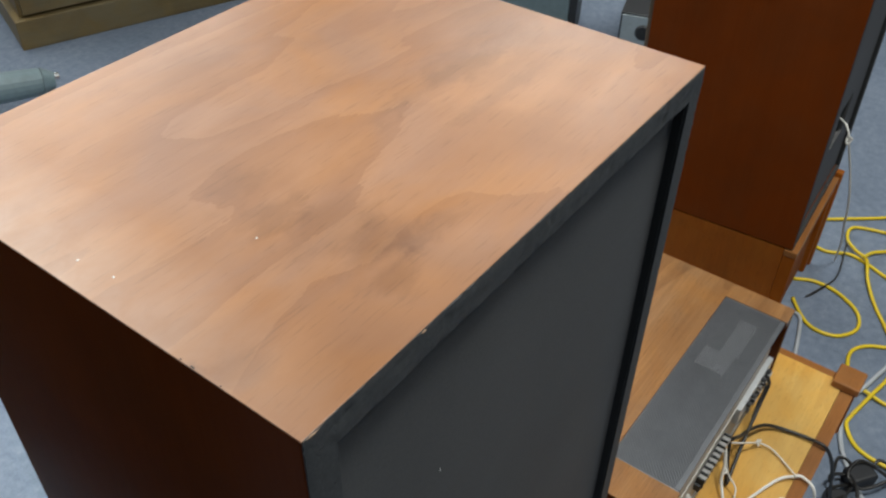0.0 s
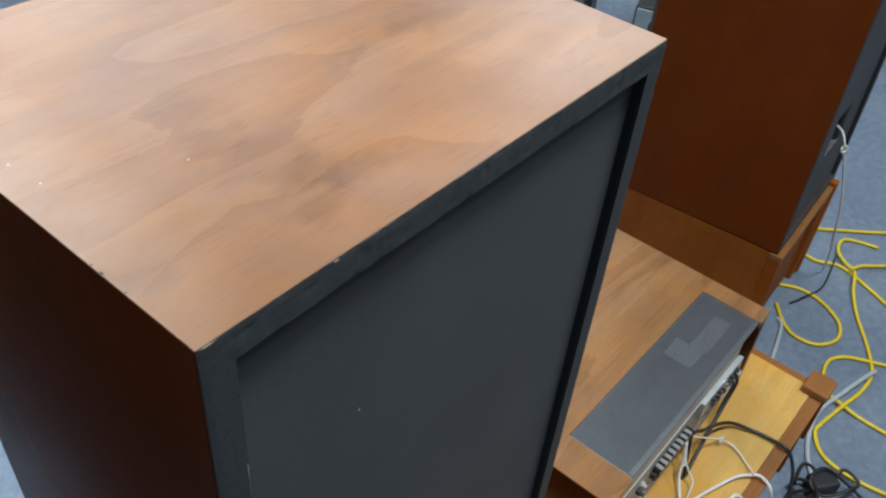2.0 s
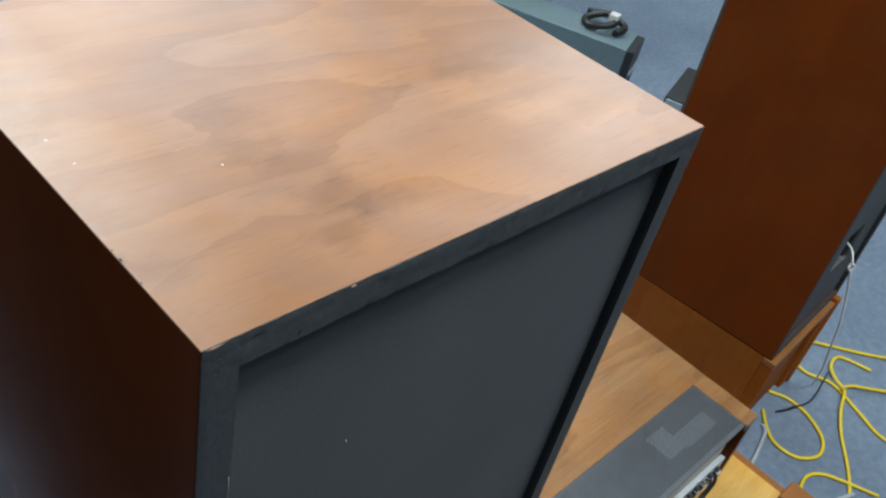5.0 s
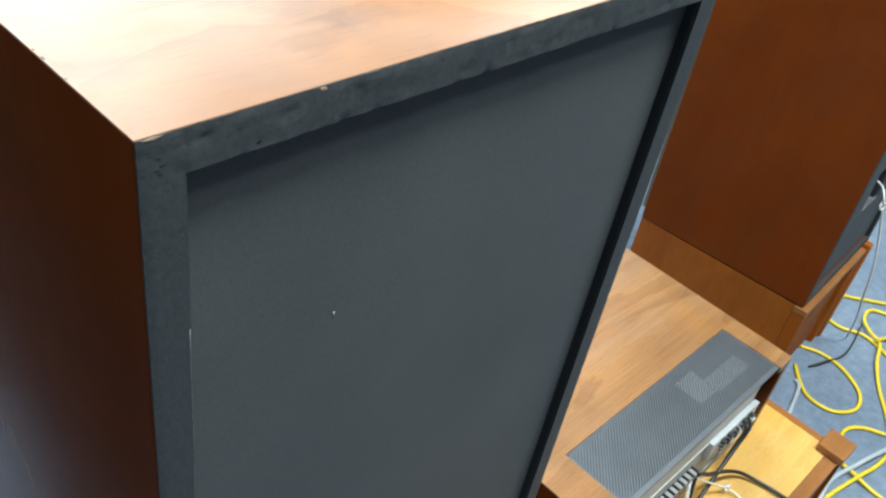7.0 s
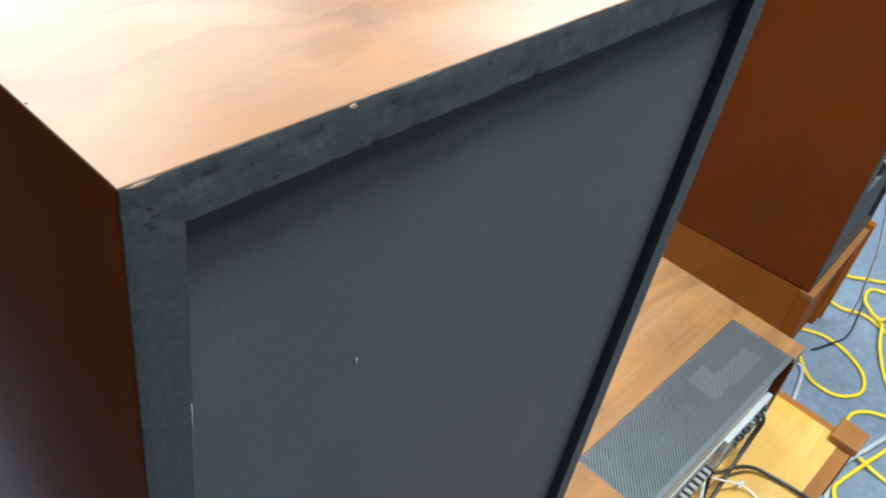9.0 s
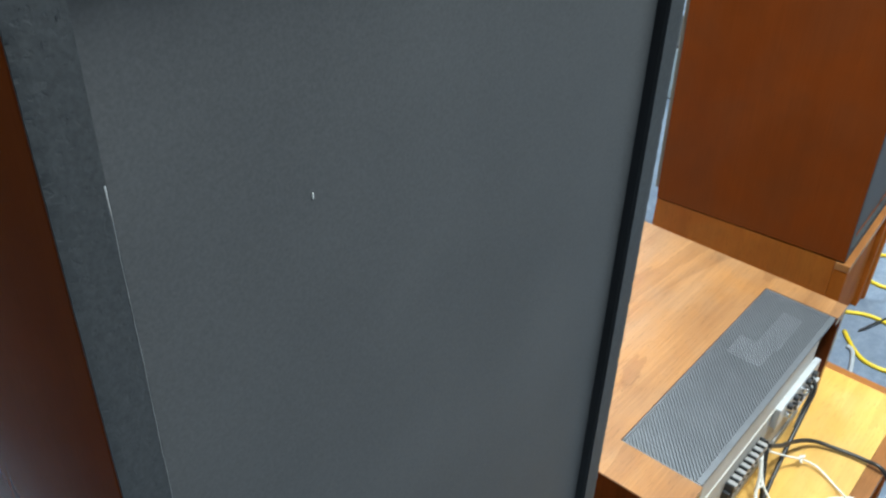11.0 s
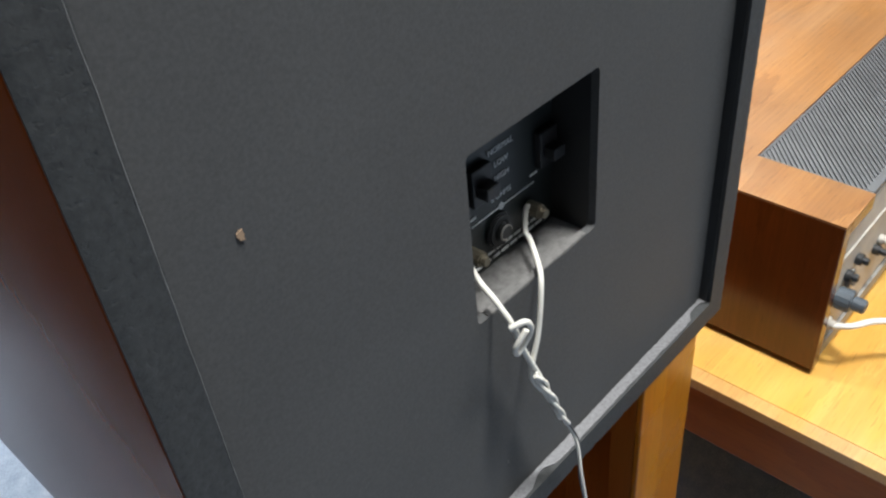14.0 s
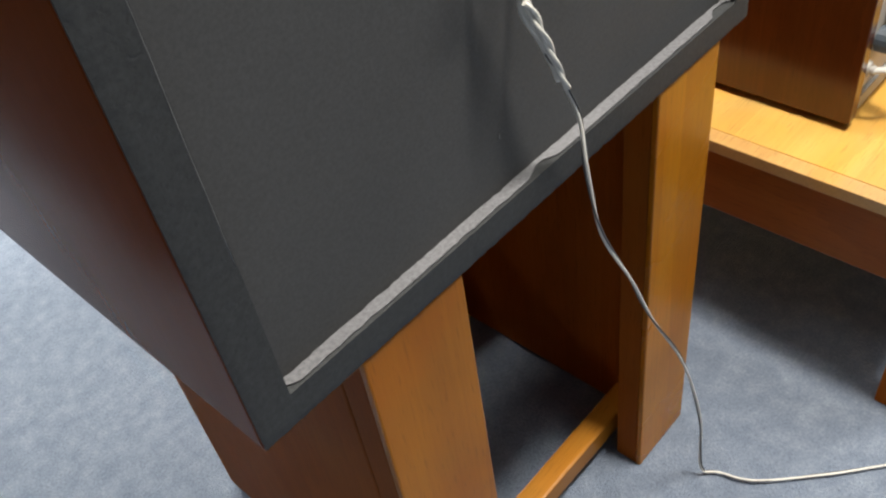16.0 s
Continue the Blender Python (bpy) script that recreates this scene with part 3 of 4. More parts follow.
part("edge_strip", box(TX0 + 0.014, TY1 - 0.0118, TZ - 0.0105, TX1 - 0.014, TY1, TZ - 0.0003, 0.0008), TABLE_EDGE, table, "light wooden edge strip")
AZ0, AZ1 = TZ - 0.068, TZ - 0.0108
part("apron", box(TX0 + 0.003, TY0 + 0.003, AZ0, TX0 + 0.021, TY1 - 0.003, AZ1, 0.001), APRON_BROWN, table, "red-brown apron")
part("apron", box(TX1 - 0.021, TY0 + 0.003, AZ0, TX1 - 0.003, TY1 - 0.003, AZ1, 0.001), APRON_BROWN, table, "red-brown apron")
part("apron", box(TX0 + 0.0212, TY0 + 0.003, AZ0, TX1 - 0.0212, TY0 + 0.021, AZ1, 0.001), APRON_BROWN, table, "red-brown apron")
part("apron", box(TX0 + 0.0212, TY1 - 0.021, AZ0, TX1 - 0.0212, TY1 - 0.003, AZ1, 0.001), APRON_BROWN, table, "red-brown apron")
for x0, x1 in ((TX0 - 0.002, TX0 + 0.040), (TX1 - 0.034, TX1 + 0.008)):
    for y0, y1 in ((TY0 - 0.002, TY0 + 0.038), (TY1 - 0.038, TY1 + 0.002)):
        part("leg", box(x0 + 0.006, y0 + 0.006, 0.0, x1 - 0.006, y1 - 0.006, AZ0 - 0.0004, 0.002), STAND_BROWN, table, "red-brown leg")
for y0 in (TY0 - 0.006, TY1 - 0.034):
    cap = part("post_cap", box(TX1 - 0.036, y0, TZ + 0.0004, TX1 + 0.011, y0 + 0.042, TZ + 0.0145, 0.003), CAP_WOOD, table, "brown block capping the corner")
    part("cap_face", box(TX1 + 0.0004, y0 + 0.004, AZ0 - 0.06, TX1 + 0.009, y0 + 0.040, TZ, 0.0015), STAND_BROWN, cap, "red-brown face below the cap")

RX0, RX1, RY0, RY1, RZ0, RZ1 = 0.488, 0.936, -0.027, 0.315, 0.206, 0.351
rec = thing("stereo_receiver", (0, 0, TZ), "walnut-cased stereo receiver seen from behind, on the table", "receiver")
rz0, rz1 = RZ0 - TZ, RZ1 - TZ
GX0, GX1, GY1 = 0.540, 0.902, 0.067
U_SHAPE = [(RX0, RY0), (GX0, RY0), (GX0, GY1), (GX1, GY1), (GX1, RY0), (RX1, RY0), (RX1, RY1), (RX0, RY1)]


def slab(outline, z0, z1):
    bm = bmesh.new()
    f = bm.faces.new([bm.verts.new((x, y, z0)) for x, y in outline])
    got = bmesh.ops.extrude_face_region(bm, geom=[f])
    bmesh.ops.translate(bm, vec=(0, 0, z1 - z0), verts=[v for v in got["geom"] if isinstance(v, bmesh.types.BMVert)])
    return bm


part("case_top", slab(U_SHAPE, rz1 - 0.0018, rz1), CASE_TOP, rec, "light walnut veneered case top")
part("case_board", slab([(x + (0.0125 if x < 0.5 else -0.0125 if x > 0.93 else 0.0), y) for x, y in U_SHAPE], rz1 - 0.013, rz1 - 0.002), CASE_SIDE, rec)
for x in (RX0, RX1 - 0.012):
    part("case_side", box(x, RY0, rz0, x + 0.012, RY1, rz1 - 0.0019, 0.0006, 1), CASE_SIDE, rec, "dark brown walnut case side")
GRY0 = RY0 + 0.002


def grille_strands(x0, x1, y0, y1, z0, z1, pitch=0.0035, width=0.0023, turn=40.5):
    """Slanting metal strands, each cut off at the edges of the opening."""
    d = Vector((math.cos(radians(turn)), math.sin(radians(turn))))
    n = Vector((d.y, -d.x))
    bm = bmesh.new()
    corners = [Vector(p).dot(n) for p in ((x0, y0), (x1, y0), (x0, y1), (x1, y1))]
    c = min(corners) + pitch
    while c < max(corners) - pitch:
        ends = []
        for e in (c - width / 2, c + width / 2):
            base = n * e
            lo = max((x0 - base.x) / d.x, (y0 - base.y) / d.y)
            hi = min((x1 - base.x) / d.x, (y1 - base.y) / d.y)
            ends.append((base + d * lo, base + d * hi, hi - lo))
        if min(e[2] for e in ends) > 0.002:
            quad = [ends[0][0], ends[0][1], ends[1][1], ends[1][0]]
            top = [bm.verts.new((p.x, p.y, z1)) for p in quad]
            low = [bm.verts.new((p.x, p.y, z0)) for p in quad]
            bm.faces.new(top)
            for k in range(4):
                bm.faces.new((top[k], low[k], low[(k + 1) % 4], top[(k + 1) % 4]))
        c += pitch
    return bm


grille = part("grille", join(box(GX0 + 0.0004, GRY0, rz1 - 0.006, GX0 + 0.0025, GY1 - 0.0006, rz1 - 0.0006, 0.0008), box(GX1 - 0.0025, GRY0, rz1 - 0.006, GX1 - 0.0004, GY1 - 0.0006, rz1 - 0.0006, 0.0008), box(GX0 + 0.0027, GRY0, rz1 - 0.006, GX1 - 0.0027, GRY0 + 0.007, rz1 - 0.0006, 0.0008), box(GX0 + 0.0027, GY1 - 0.0025, rz1 - 0.006, GX1 - 0.0027, GY1 - 0.0006, rz1 - 0.0006, 0.0008)), GRILLE, rec, "dark grey metal cooling grille with slanting strands")
tagged(part("strand_mesh", grille_strands(GX0 + 0.0026, GX1 - 0.0026, GRY0 + 0.0071, GY1 - 0.0026, rz1 - 0.0024, rz1 - 0.0011), GRILLE, grille), kind="stuff")
part("tray", box(GX0 + 0.0027, GRY0 + 0.0072, rz1 - 0.0056, GX1 - 0.0027, GY1 - 0.0027, rz1 - 0.0040, 0), UNDER_GRILLE, rec, "dim grey works below the grille")
for x0, x1, y0, y1 in ((0.752, 0.792, 0.008, 0.050), (0.793, 0.870, 0.004, 0.030)):
    part("shield_can", box(x0, y0, rz1 - 0.0039, x1, y1, rz1 - 0.0029, 0.0003, 1), SHIELD, rec, "pale metal can below the grille")
part("chassis", box(RX0 + 0.0125, RY0 + 0.006, rz0 + 0.004, RX1 - 0.0125, RY1 - 0.02, rz0 + 0.012, 0), ALU, rec)
part("rear_panel", box(RX0 + 0.013, RY0 + 0.004, rz0 + 0.004, 0.862, RY0 + 0.006, rz1 - 0.0135, 0.0003, 1), PALE_ALU, rec, "dull pale aluminium rear panel")
part("rear_fold", box(RX0 + 0.013, RY0 + 0.0022, rz1 - 0.046, 0.862, RY0 + 0.0038, rz1 - 0.044, 0.0003, 1), PALE_ALU, rec)
part("rear_foot_rail", box(RX0 + 0.013, RY0 + 0.001, rz0 + 0.004, 0.862, RY0 + 0.0038, rz0 + 0.016, 0.0004, 1), ALU, rec)
part("front_panel", box(RX0 + 0.0125, RY1 - 0.006, rz0, RX1 - 0.0125, RY1, rz1 - 0.0125, 0.001), SILVER, rec)
for x in (0.51, 0.88):
    for y in (0.0, 0.27):
        part("foot", cyl((x, y, 0.0), (x, y, rz0 + 0.004), 0.012, 14), DARK_PLASTIC, rec)


def rear_fitting(kind, x, z, r, depth, mat, label, n=16):
    y = RY0 + 0.004
    return part(kind, join(cyl((x, y, z), (x, y - depth * 0.55, z), r, n, bev=r * 0.12), cyl((x, y - depth * 0.55, z), (x, y - depth, z), r * 0.62, n, bev=r * 0.1)), mat, rec, label)


rear_fitting("grey_plug", 0.521, 0.061, 0.0095, 0.023, SLATE_PLASTIC, "slate-grey plug at the back")
rear_fitting("flex_grommet", 0.508, 0.043, 0.006, 0.008, PALE_ALU, "pale grommet round the flex")
rear_fitting("fuse_holder", 0.531, 0.077, 0.005, 0.010, DARK_PLASTIC, "black fuse holder")
rear_fitting("fuse_holder", 0.549, 0.082, 0.005, 0.010, DARK_PLASTIC, "black fuse holder")
rear_fitting("socket_collar", 0.540, 0.068, 0.0085, 0.007, ALU, "dull metal collar")
rear_fitting("ground_screw", 0.592, 0.064, 0.0045, 0.011, DARK_PLASTIC, "black earth screw")
rear_fitting("white_fitting", 0.602, 0.068, 0.005, 0.008, PALE_ALU, "pale fitting")
part("terminal_strip", box(0.626, RY0 - 0.005, 0.056, 0.724, RY0 + 0.0035, 0.068, 0.001), DARK_PLASTIC, rec, "black speaker terminal strip")
for i in range(9):
    x = 0.630 + i * 0.0112
    part("terminal_fin", box(x, RY0 - 0.007, 0.060, x + 0.0024, RY0 + 0.0035, 0.079, 0.0006), DARK_PLASTIC, rec, "black fin between the terminals")
    if i < 8:
        part("terminal_tab", box(x + 0.0036, RY0 - 0.0075, 0.0685, x + 0.0100, RY0 + 0.003, 0.077, 0.0006), ALU, rec, "bright terminal tab")
part("socket_block", join(box(0.745, RY0 - 0.004, 0.078, 0.868, RY0 + 0.0035, 0.108, 0.001), box(0.800, RY0 - 0.009, 0.073, 0.872, RY0 + 0.0035, 0.0775, 0.001)), BRIGHT_ALU, rec, "bright aluminium socket block")
for i in range(5):
    x = 0.770 + i * 0.019
    for z in (0.087, 0.100):
        part("phono_socket", cyl((x, RY0 - 0.004, z), (x, RY0 - 0.010, z), 0.0042, 12), DARK_PLASTIC if (i + int(z * 1000)) % 3 else CHROME, rec)

# ---- cables on the table ----
def cord(pts, r, mat, label, category="cable", sub=6, flat=1.0):
    return solo("cable", tube([(x, y, max(z, r)) for x, y, z in pts], r, 8, sub, flat), mat, label, category)


cord([(0.507, -0.029, 0.243), (0.512, -0.042, 0.246), (0.529, -0.055, 0.246), (0.553, -0.080, 0.240), (0.578, -0.116, 0.229), (0.600, -0.152, 0.218), (0.635, -0.185, 0.16), (0.69, -0.215, 0.05), (0.72, -0.225, 0.006), (0.80, -0.30, 0.005)], 0.0030, WHITE_FLEX, "white mains flex leaving the receiver over the table edge", flat=0.8)
coil = []
for i in range(46):
    a = i * 2 * math.pi / 10
    coil.append((0.600 + 0.0016 * i + 0.026 * math.cos(a) + 0.002 * math.sin(i * 2.3), -0.122 + 0.005 * math.sin(i * 1.7) - 0.016 * math.cos(a), 0.234 + 0.030 * math.sin(a)))
cord(coil, 0.0026, WHITE_FLEX, "white flex wound in a loose coil on the table", sub=4)
cord([(0.632, -0.112, 0.246), (0.645, -0.116, 0.252), (0.660, -0.116, 0.250)], 0.008, DARK_PLASTIC, "dark tie round the coiled flex")
cord([(0.708, -0.034, 0.262), (0.700, -0.041, 0.240), (0.690, -0.045, 0.222), (0.672, -0.058, 0.209), (0.657, -0.071, 0.2045), (0.680, -0.080, 0.205), (0.703, -0.088, 0.206), (0.75, -0.106, 0.207), (0.768, -0.121, 0.208), (0.777, -0.135, 0.207), (0.768, -0.157, 0.195), (0.78, -0.17, 0.08), (0.82, -0.20, 0.006)], 0.0022, WHITE_FLEX, "white twin speaker wire lying on the table", flat=0.6)
cord([(0.712, -0.034, 0.262), (0.704, -0.044, 0.236), (0.700, -0.052, 0.226), (0.692, -0.066, 0.218), (0.676, -0.070, 0.209), (0.660, -0.072, 0.206)], 0.0012, WHITE_FLEX, "white speaker wire bent in a small loop")
cord([(0.705, -0.041, 0.236), (0.701, -0.046, 0.232), (0.697, -0.043, 0.228), (0.701, -0.040, 0.233)], 0.0015, WHITE_FLEX, "small knot in the white wire")
cord([(0.724, -0.034, 0.262), (0.752, -0.044, 0.240), (0.776, -0.052, 0.222), (0.795, -0.064, 0.210), (0.799, -0.082, 0.2055), (0.784, -0.110, 0.205), (0.768, -0.126, 0.212)], 0.0013, WHITE_FLEX, "thin white speaker wire looped over the table")
cord([(0.788, -0.058, 0.2135), (0.794, -0.063, 0.217), (0.797, -0.058, 0.210), (0.787, -0.063, 0.2115), (0.794, -0.059, 0.2145)], 0.0015, WHITE_FLEX, "small knot in the white wire")
cord([(0.846, -0.030, 0.292), (0.842, -0.040, 0.284), (0.826, -0.041, 0.262), (0.786, -0.043, 0.236), (0.742, -0.047, 0.217), (0.704, -0.051, 0.2055), (0.706, -0.047, 0.216), (0.716, -0.039, 0.245), (0.722, -0.034, 0.266)], 0.0026, BLACK_FLEX, "black lead hanging behind the receiver")
cord([(0.836, -0.030, 0.292), (0.834, -0.038, 0.282), (0.820, -0.038, 0.262), (0.800, -0.040, 0.246)], 0.0014, BLACK_FLEX, "thin black lead plugged into the socket block")
cord([(0.726, -0.034, 0.268), (0.760, -0.040, 0.246), (0.800, -0.046, 0.226), (0.832, -0.060, 0.212), (0.846, -0.087, 0.206), (0.851, -0.118, 0.206), (0.850, -0.145, 0.204), (0.868, -0.163, 0.15), (0.90, -0.180, 0.05), (0.96, -0.20, 0.02), (1.02, -0.19, 0.012), (1.03, -0.165, 0.006), (0.98, -0.17, 0.006)], 0.0028, BLACK_FLEX, "black lead crossing the table and dropping to the floor")
# black adapters heaped behind the table's corner
for x, y, r in ((0.925, -0.190, 20), (1.005, -0.205, -35)):
    ad = thing("power_adapter", (x, y, 0), "black power adapter lying on the carpet", "adapter", "adapters behind the table", r)
    part("body", box(-0.024, -0.017, 0.0, 0.024, 0.017, 0.028, 0.006, 3), DARK_PLASTIC, ad)
    part("lead", tube([(0.023, 0, 0.014), (0.045, 0.01, 0.026), (0.06, -0.015, 0.02), (0.03, -0.03, 0.03), (-0.02, -0.026, 0.022), (-0.03, 0.0, 0.032), (0.01, 0.014, 0.034), (0.05, -0.03, 0.012), (0.06, -0.06, 0.004)], 0.003), BLACK_FLEX, ad)

# ---- speaker wire from the terminals down to the carpet ----
wire = thing("speaker_wire", (0, 0, 0), "white twin speaker wire knotted and hanging to the floor", "cable")
part("strand", tube([(0.2015, 0.029, 0.5135), (0.197, 0.029, 0.5165), (0.192, 0.026, 0.508), (0.189, 0.021, 0.507), (0.180, 0.010, 0.5055), (0.172, 0.002, 0.503), (0.1655, -0.001, 0.481), (0.160, -0.001, 0.459), (0.168, -0.003, 0.440), (0.176, -0.005, 0.420)], 0.00135, 8, 6), WHITE_FLEX, wire)
part("strand", tube([(0.1605, 0.029, 0.513), (0.155, 0.028, 0.516), (0.150, 0.018, 0.512), (0.146, 0.006, 0.510), (0.147, -0.002, 0.500), (0.151, -0.002, 0.488), (0.157, -0.002, 0.472), (0.166, -0.004, 0.448), (0.176, -0.005, 0.418)], 0.00135, 8, 6), WHITE_FLEX, wire)
part("knot", tube([(0.144, -0.003, 0.500), (0.150, -0.007, 0.502), (0.154, -0.006, 0.493), (0.148, -0.004, 0.484), (0.144, -0.006, 0.491), (0.149, -0.008, 0.499)], 0.00135, 8, 6), WHITE_FLEX, wire, "small overhand knot")
hang = [(0.170, -0.004, 0.434), (0.184, -0.009, 0.398), (0.183, -0.013, 0.369), (0.188, -0.018, 0.329), (0.207, -0.022, 0.284), (0.222, -0.027, 0.242), (0.259, -0.031, 0.166), (0.284, -0.036, 0.077), (0.289, -0.040, 0.012), (0.297, -0.05, 0.004), (0.307, -0.076, 0.004), (0.345, -0.115, 0.004), (0.40, -0.17, 0.004), (0.47, -0.27, 0.004)]
fine = smooth_path(hang, 12)
for s in (0, math.pi):
    part("strand" if s == 0 else "dark_strand", tube([p + Vector((math.cos(i * 0.22 + s), math.sin(i * 0.22 + s), 0)) * 0.0006 for i, p in enumerate(fine)], 0.00095 if s == 0 else 0.0006, 6, 1), WHITE_FLEX if s == 0 else DARK_FLEX, wire)

twist = smooth_path([(0.159, -0.004, 0.462), (0.164, -0.006, 0.450), (0.169, -0.007, 0.437), (0.174, -0.0075, 0.424), (0.178, -0.008, 0.414)], 12)
for s in (0.6, 0.6 + math.pi):
    part("twisted_end", tube([p + Vector((math.cos(i * 0.24 + s), 0.7 * math.sin(i * 0.24 + s), 0)) * (0.0016 - 0.000022 * i) for i, p in enumerate(twist)], 0.0011, 6, 1), WHITE_FLEX, wire, "white strands twisted round each other")

# wire at the second loudspeaker
cord([(1.40, 0.085, 0.42), (1.372, 0.058, 0.425), (1.360, 0.043, 0.41), (1.367, 0.041, 0.395), (1.375, 0.035, 0.37), (1.398, 0.022, 0.31), (1.412, 0.010, 0.25), (1.44, 0.004, 0.17), (1.50, 0.004, 0.09), (1.545, 0.008, 0.010)], 0.0020, WHITE_FLEX, "white wire hanging from the second loudspeaker")
cord([(1.360, 0.042, 0.408), (1.367, 0.038, 0.402), (1.362, 0.041, 0.393), (1.357, 0.044, 0.400), (1.365, 0.045, 0.409)], 0.0022, WHITE_FLEX, "small knot in the white wire")

# ---- yellow lead on the carpet ----
z = 0.004
cord([(1.90, -0.16, z), (1.781, -0.04, z), (1.713, 0.041, z), (1.66, 0.10, z), (1.60, 0.11, z), (1.573, 0.041, z), (1.594, -0.009, z), (1.586, -0.048, z), (1.563, -0.1, z), (1.54, -0.16, z), (1.56, -0.24, z)], 0.0038, YELLOW_FLEX, "yellow extension lead looped over the carpet")
cord([(1.722, -0.056, 0.004), (1.697, 0.010, 0.004), (1.64, 0.009, 0.010), (1.606, -0.018, 0.012), (1.586, -0.048, 0.012), (1.527, -0.068, 0.010), (1.465, -0.101, 0.004), (1.397, -0.146, 0.004), (1.33, -0.180, 0.004), (1.266, -0.182, 0.008), (1.205, -0.170, 0.012), (1.138, -0.154, 0.004)], 0.0038, YELLOW_FLEX, "yellow extension lead looped over the carpet")
cord([(1.70, -0.12, 0.004), (1.65, -0.076, 0.008), (1.619, -0.051, 0.012), (1.582, -0.040, 0.019)], 0.0038, YELLOW_FLEX, "yellow extension lead looped over the carpet")
z = 0.004
cord([(1.44, 0.06, z), (1.459, 0.021, z), (1.453, -0.029, z), (1.418, -0.08, z), (1.368, -0.095, z), (1.325, -0.069, z), (1.317, -0.027, z), (1.336, 0.005, z), (1.38, 0.04, z)], 0.0038, YELLOW_FLEX, "yellow extension lead in a round loop")
cord([(1.38, -0.22, z), (1.352, -0.158, z), (1.331, -0.123, z), (1.299, -0.105, z), (1.256, -0.111, z), (1.22, -0.13, z), (1.205, -0.16, 0.010), (1.202, -0.199, z), (1.20, -0.26, z)], 0.0038, YELLOW_FLEX, "yellow extension lead looped over the carpet")
cord([(1.138, -0.1545, z), (1.11, -0.154, z), (1.072, -0.184, z), (1.061, -0.238, z), (1.07, -0.30, z)], 0.0038, YELLOW_FLEX, "yellow extension lead looped over the carpet")
cord([(1.34, 0.02, 0.004), (1.323, 0.004, 0.004), (1.224, -0.020, 0.004), (1.16, -0.03, 0.004)], 0.004, GREY_FLEX, "pale grey lead lying on the carpet")
cord([(1.33, -0.185, 0.012), (1.295, -0.174, 0.014), (1.23, -0.158, 0.015), (1.15, -0.14, 0.004), (1.05, -0.165, 0.004), (0.95, -0.24, 0.004)], 0.0042, GREY_FLEX, "pale grey lead lying on the carpet")
cord([(1.614, 0.004, 0.012), (1.507, -0.012, 0.003), (1.428, 0.005, 0.012), (1.40, 0.02, 0.004)], 0.0018, BLACK_FLEX, "thin black lead on the carpet")

# ---- things beyond ----
cab = thing("cabinet", (1.04, 2.24, 0), "olive-brown cabinet on a plinth, standing on the carpet", "cabinet", rz=-20)
part("plinth", box(0, 0, 0, 1.7, 0.45, 0.09, 0.004), OLIVE, cab, "lighter olive-brown plinth")
part("body", box(0.02, 0.03, 0.0904, 1.68, 0.44, 0.75, 0.003), OLIVE, cab)
part("top", box(0, 0, 0.7504, 1.7, 0.45, 0.775, 0.003), OLIVE, cab)
for i in range(3):
    part("door", box(0.03 + i * 0.55, 0.012, 0.10, 0.57 + i * 0.55, 0.0298, 0.74, 0.002), OLIVE, cab)

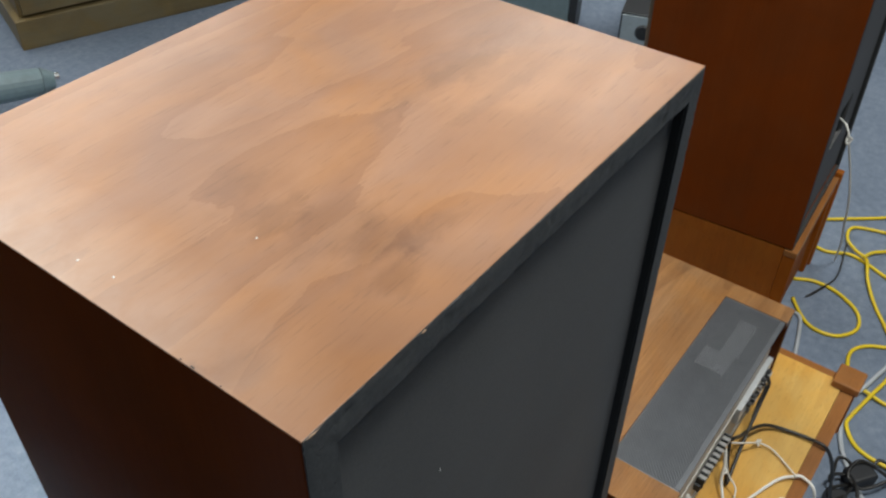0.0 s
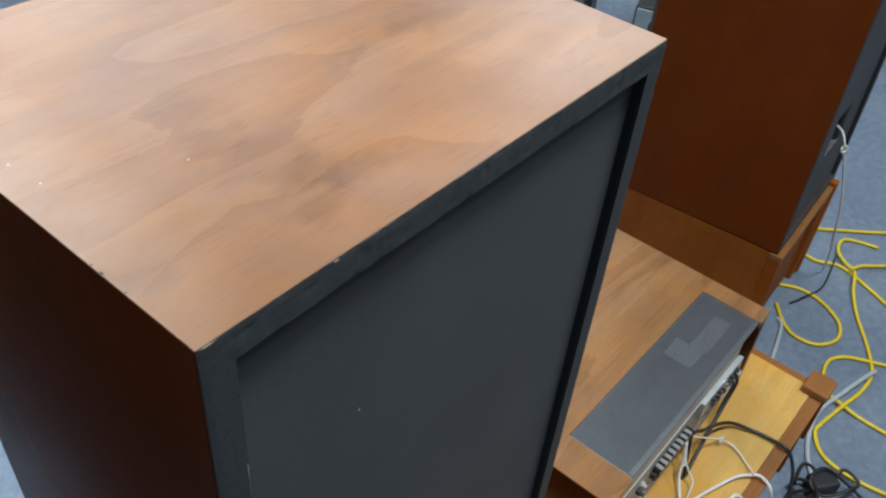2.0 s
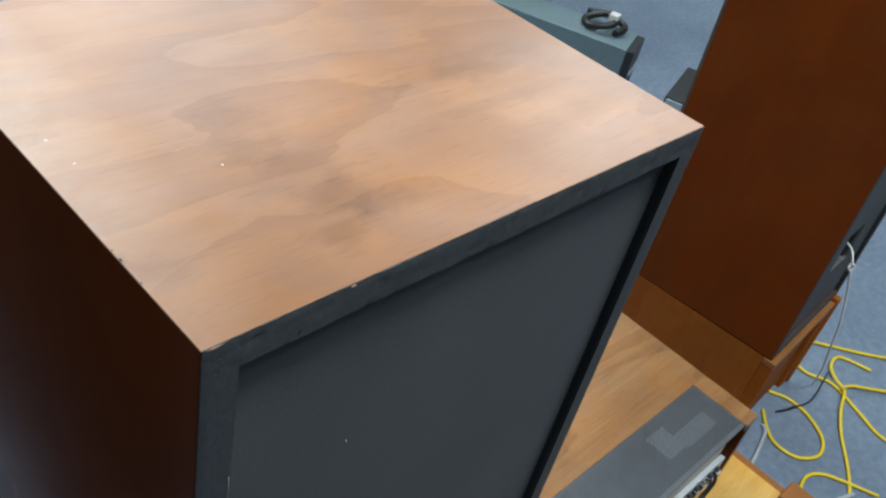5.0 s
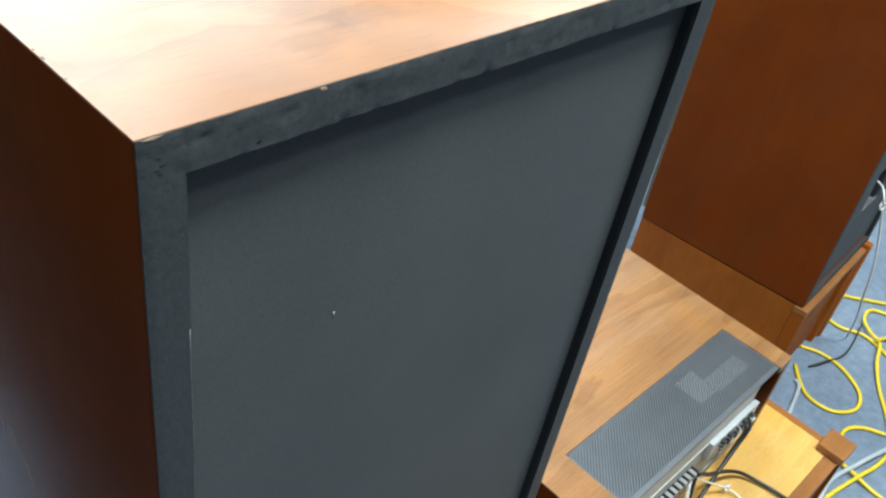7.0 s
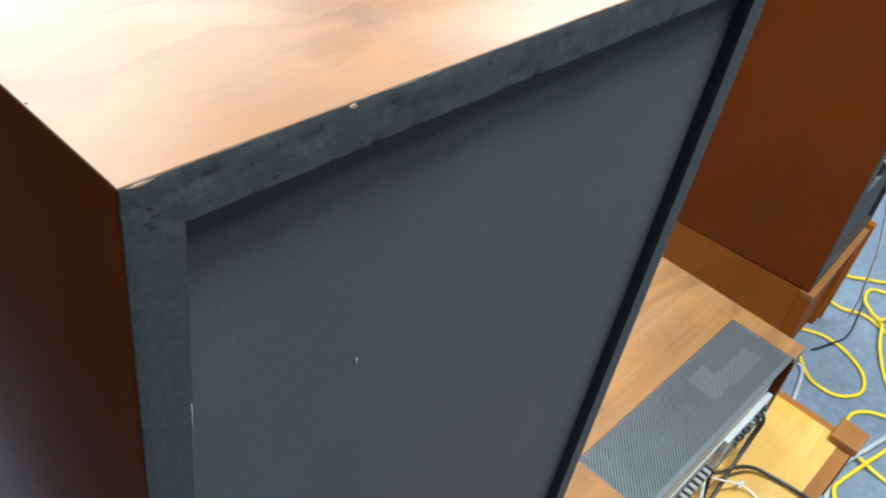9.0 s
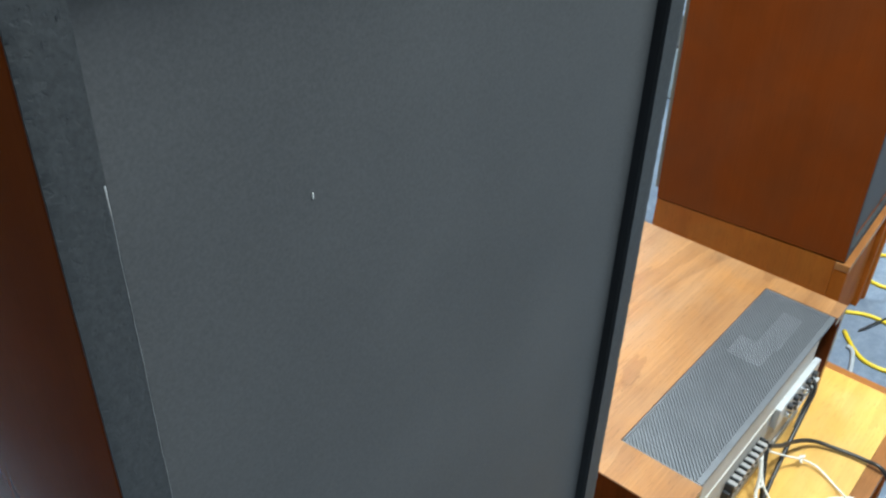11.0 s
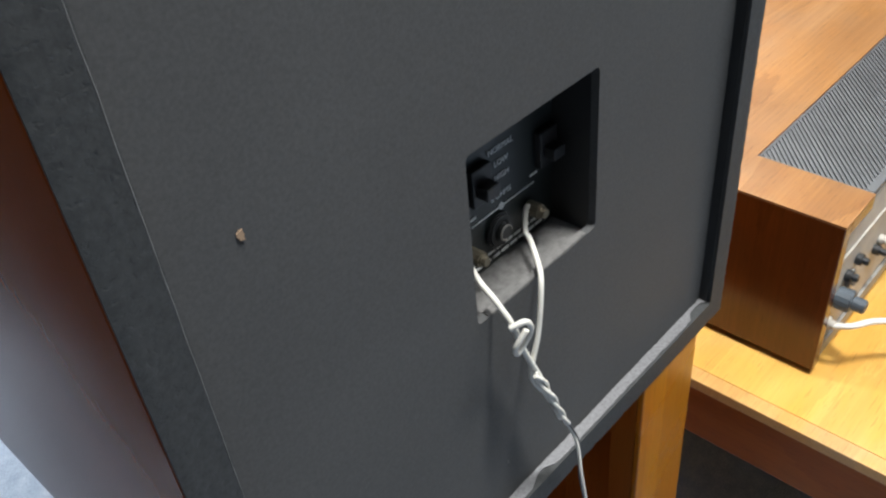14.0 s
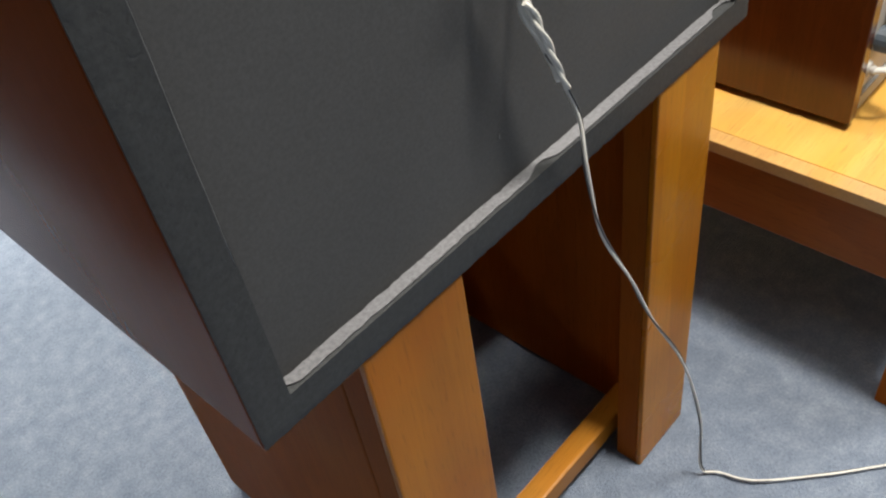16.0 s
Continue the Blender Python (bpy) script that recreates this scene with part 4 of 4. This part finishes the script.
base = thing("chair_base", (0.56, 2.03, 0), "teal-grey five-legged office chair base", "chair base", rz=-21)
part("column", cyl((0, 0, 0.07), (0, 0, 0.40), 0.03, 16), DARK_PLASTIC, base)
for i in range(5):
    a = radians(72 * i)
    d = Vector((math.cos(a), math.sin(a), 0))
    leg = part("leg", join(cyl(Vector((0, 0, 0.115)), d * 0.36 + Vector((0, 0, 0.082)), 0.052, 20, 0.036, 0.004), cyl(d * 0.36 + Vector((0, 0, 0.082)), d * 0.39 + Vector((0, 0, 0.078)), 0.036, 20, 0.022)), TEAL_METAL, base)
    part("bolt", cyl(d * 0.385 + Vector((0, 0, 0.085)), d * 0.405 + Vector((0, 0, 0.085)), 0.011, 12, bev=0.002), CHROME, leg, "bright bolt")
    part("castor", cyl(d * 0.37 + Vector((0.0, -0.012, 0.024)), d * 0.37 + Vector((0.0, 0.012, 0.024)), 0.024, 18, bev=0.003), DARK_PLASTIC, leg)

small = thing("small_speaker", (2.075, 0.828, 0), "small dark box speaker with silver front", "speaker", rz=-72)
part("cabinet", box(0.0, 0.0, 0, 0.18, 0.26, 0.155, 0.003), DARK_PLASTIC, small, "black cabinet")
part("front", box(0.005, -0.005, 0.005, 0.175, -0.0002, 0.149, 0.002), SILVER, small, "silver-grey front")
part("cone", join(cyl((0.070, -0.005, 0.102), (0.070, -0.010, 0.102), 0.024, 20, 0.019), cyl((0.070, -0.010, 0.102), (0.070, -0.012, 0.102), 0.007, 12)), DARK_PLASTIC, small, "round black cone")

case = thing("metal_case", (2.112, 1.003, 0), "teal-grey metal equipment case with black front", "equipment case", rz=22)
part("body", box(0.0, 0.012, 0, 0.15, 0.50, 0.20, 0.004), TEAL_METAL, case, "teal-grey enamelled side")
part("front", box(0.002, -0.012, 0.004, 0.148, 0.0116, 0.198, 0.002), DARK_PLASTIC, case, "black front")
for k in range(4):
    part("dial", cyl((0.03 + 0.03 * k, -0.0122, 0.12), (0.03 + 0.03 * k, -0.018, 0.12), 0.008, 14, bev=0.001), SILVER, case, "silver dial")
lump = thing("cable_bundle", (2.16, 1.16, 0.2), "black leads and a white plug heaped on the case", "cables", rz=20)
part("lead", tube([(-0.04, -0.06, 0.012), (0.03, -0.07, 0.015), (0.05, 0.0, 0.025), (0.0, 0.05, 0.012), (-0.05, 0.02, 0.012), (-0.03, -0.04, 0.03), (0.03, -0.03, 0.035), (0.06, 0.06, 0.012)], 0.011), BLACK_FLEX, lump)
part("plug", box(-0.02, -0.05, 0.036, 0.015, -0.02, 0.056, 0.004), WHITE_FLEX, lump, "white plug")
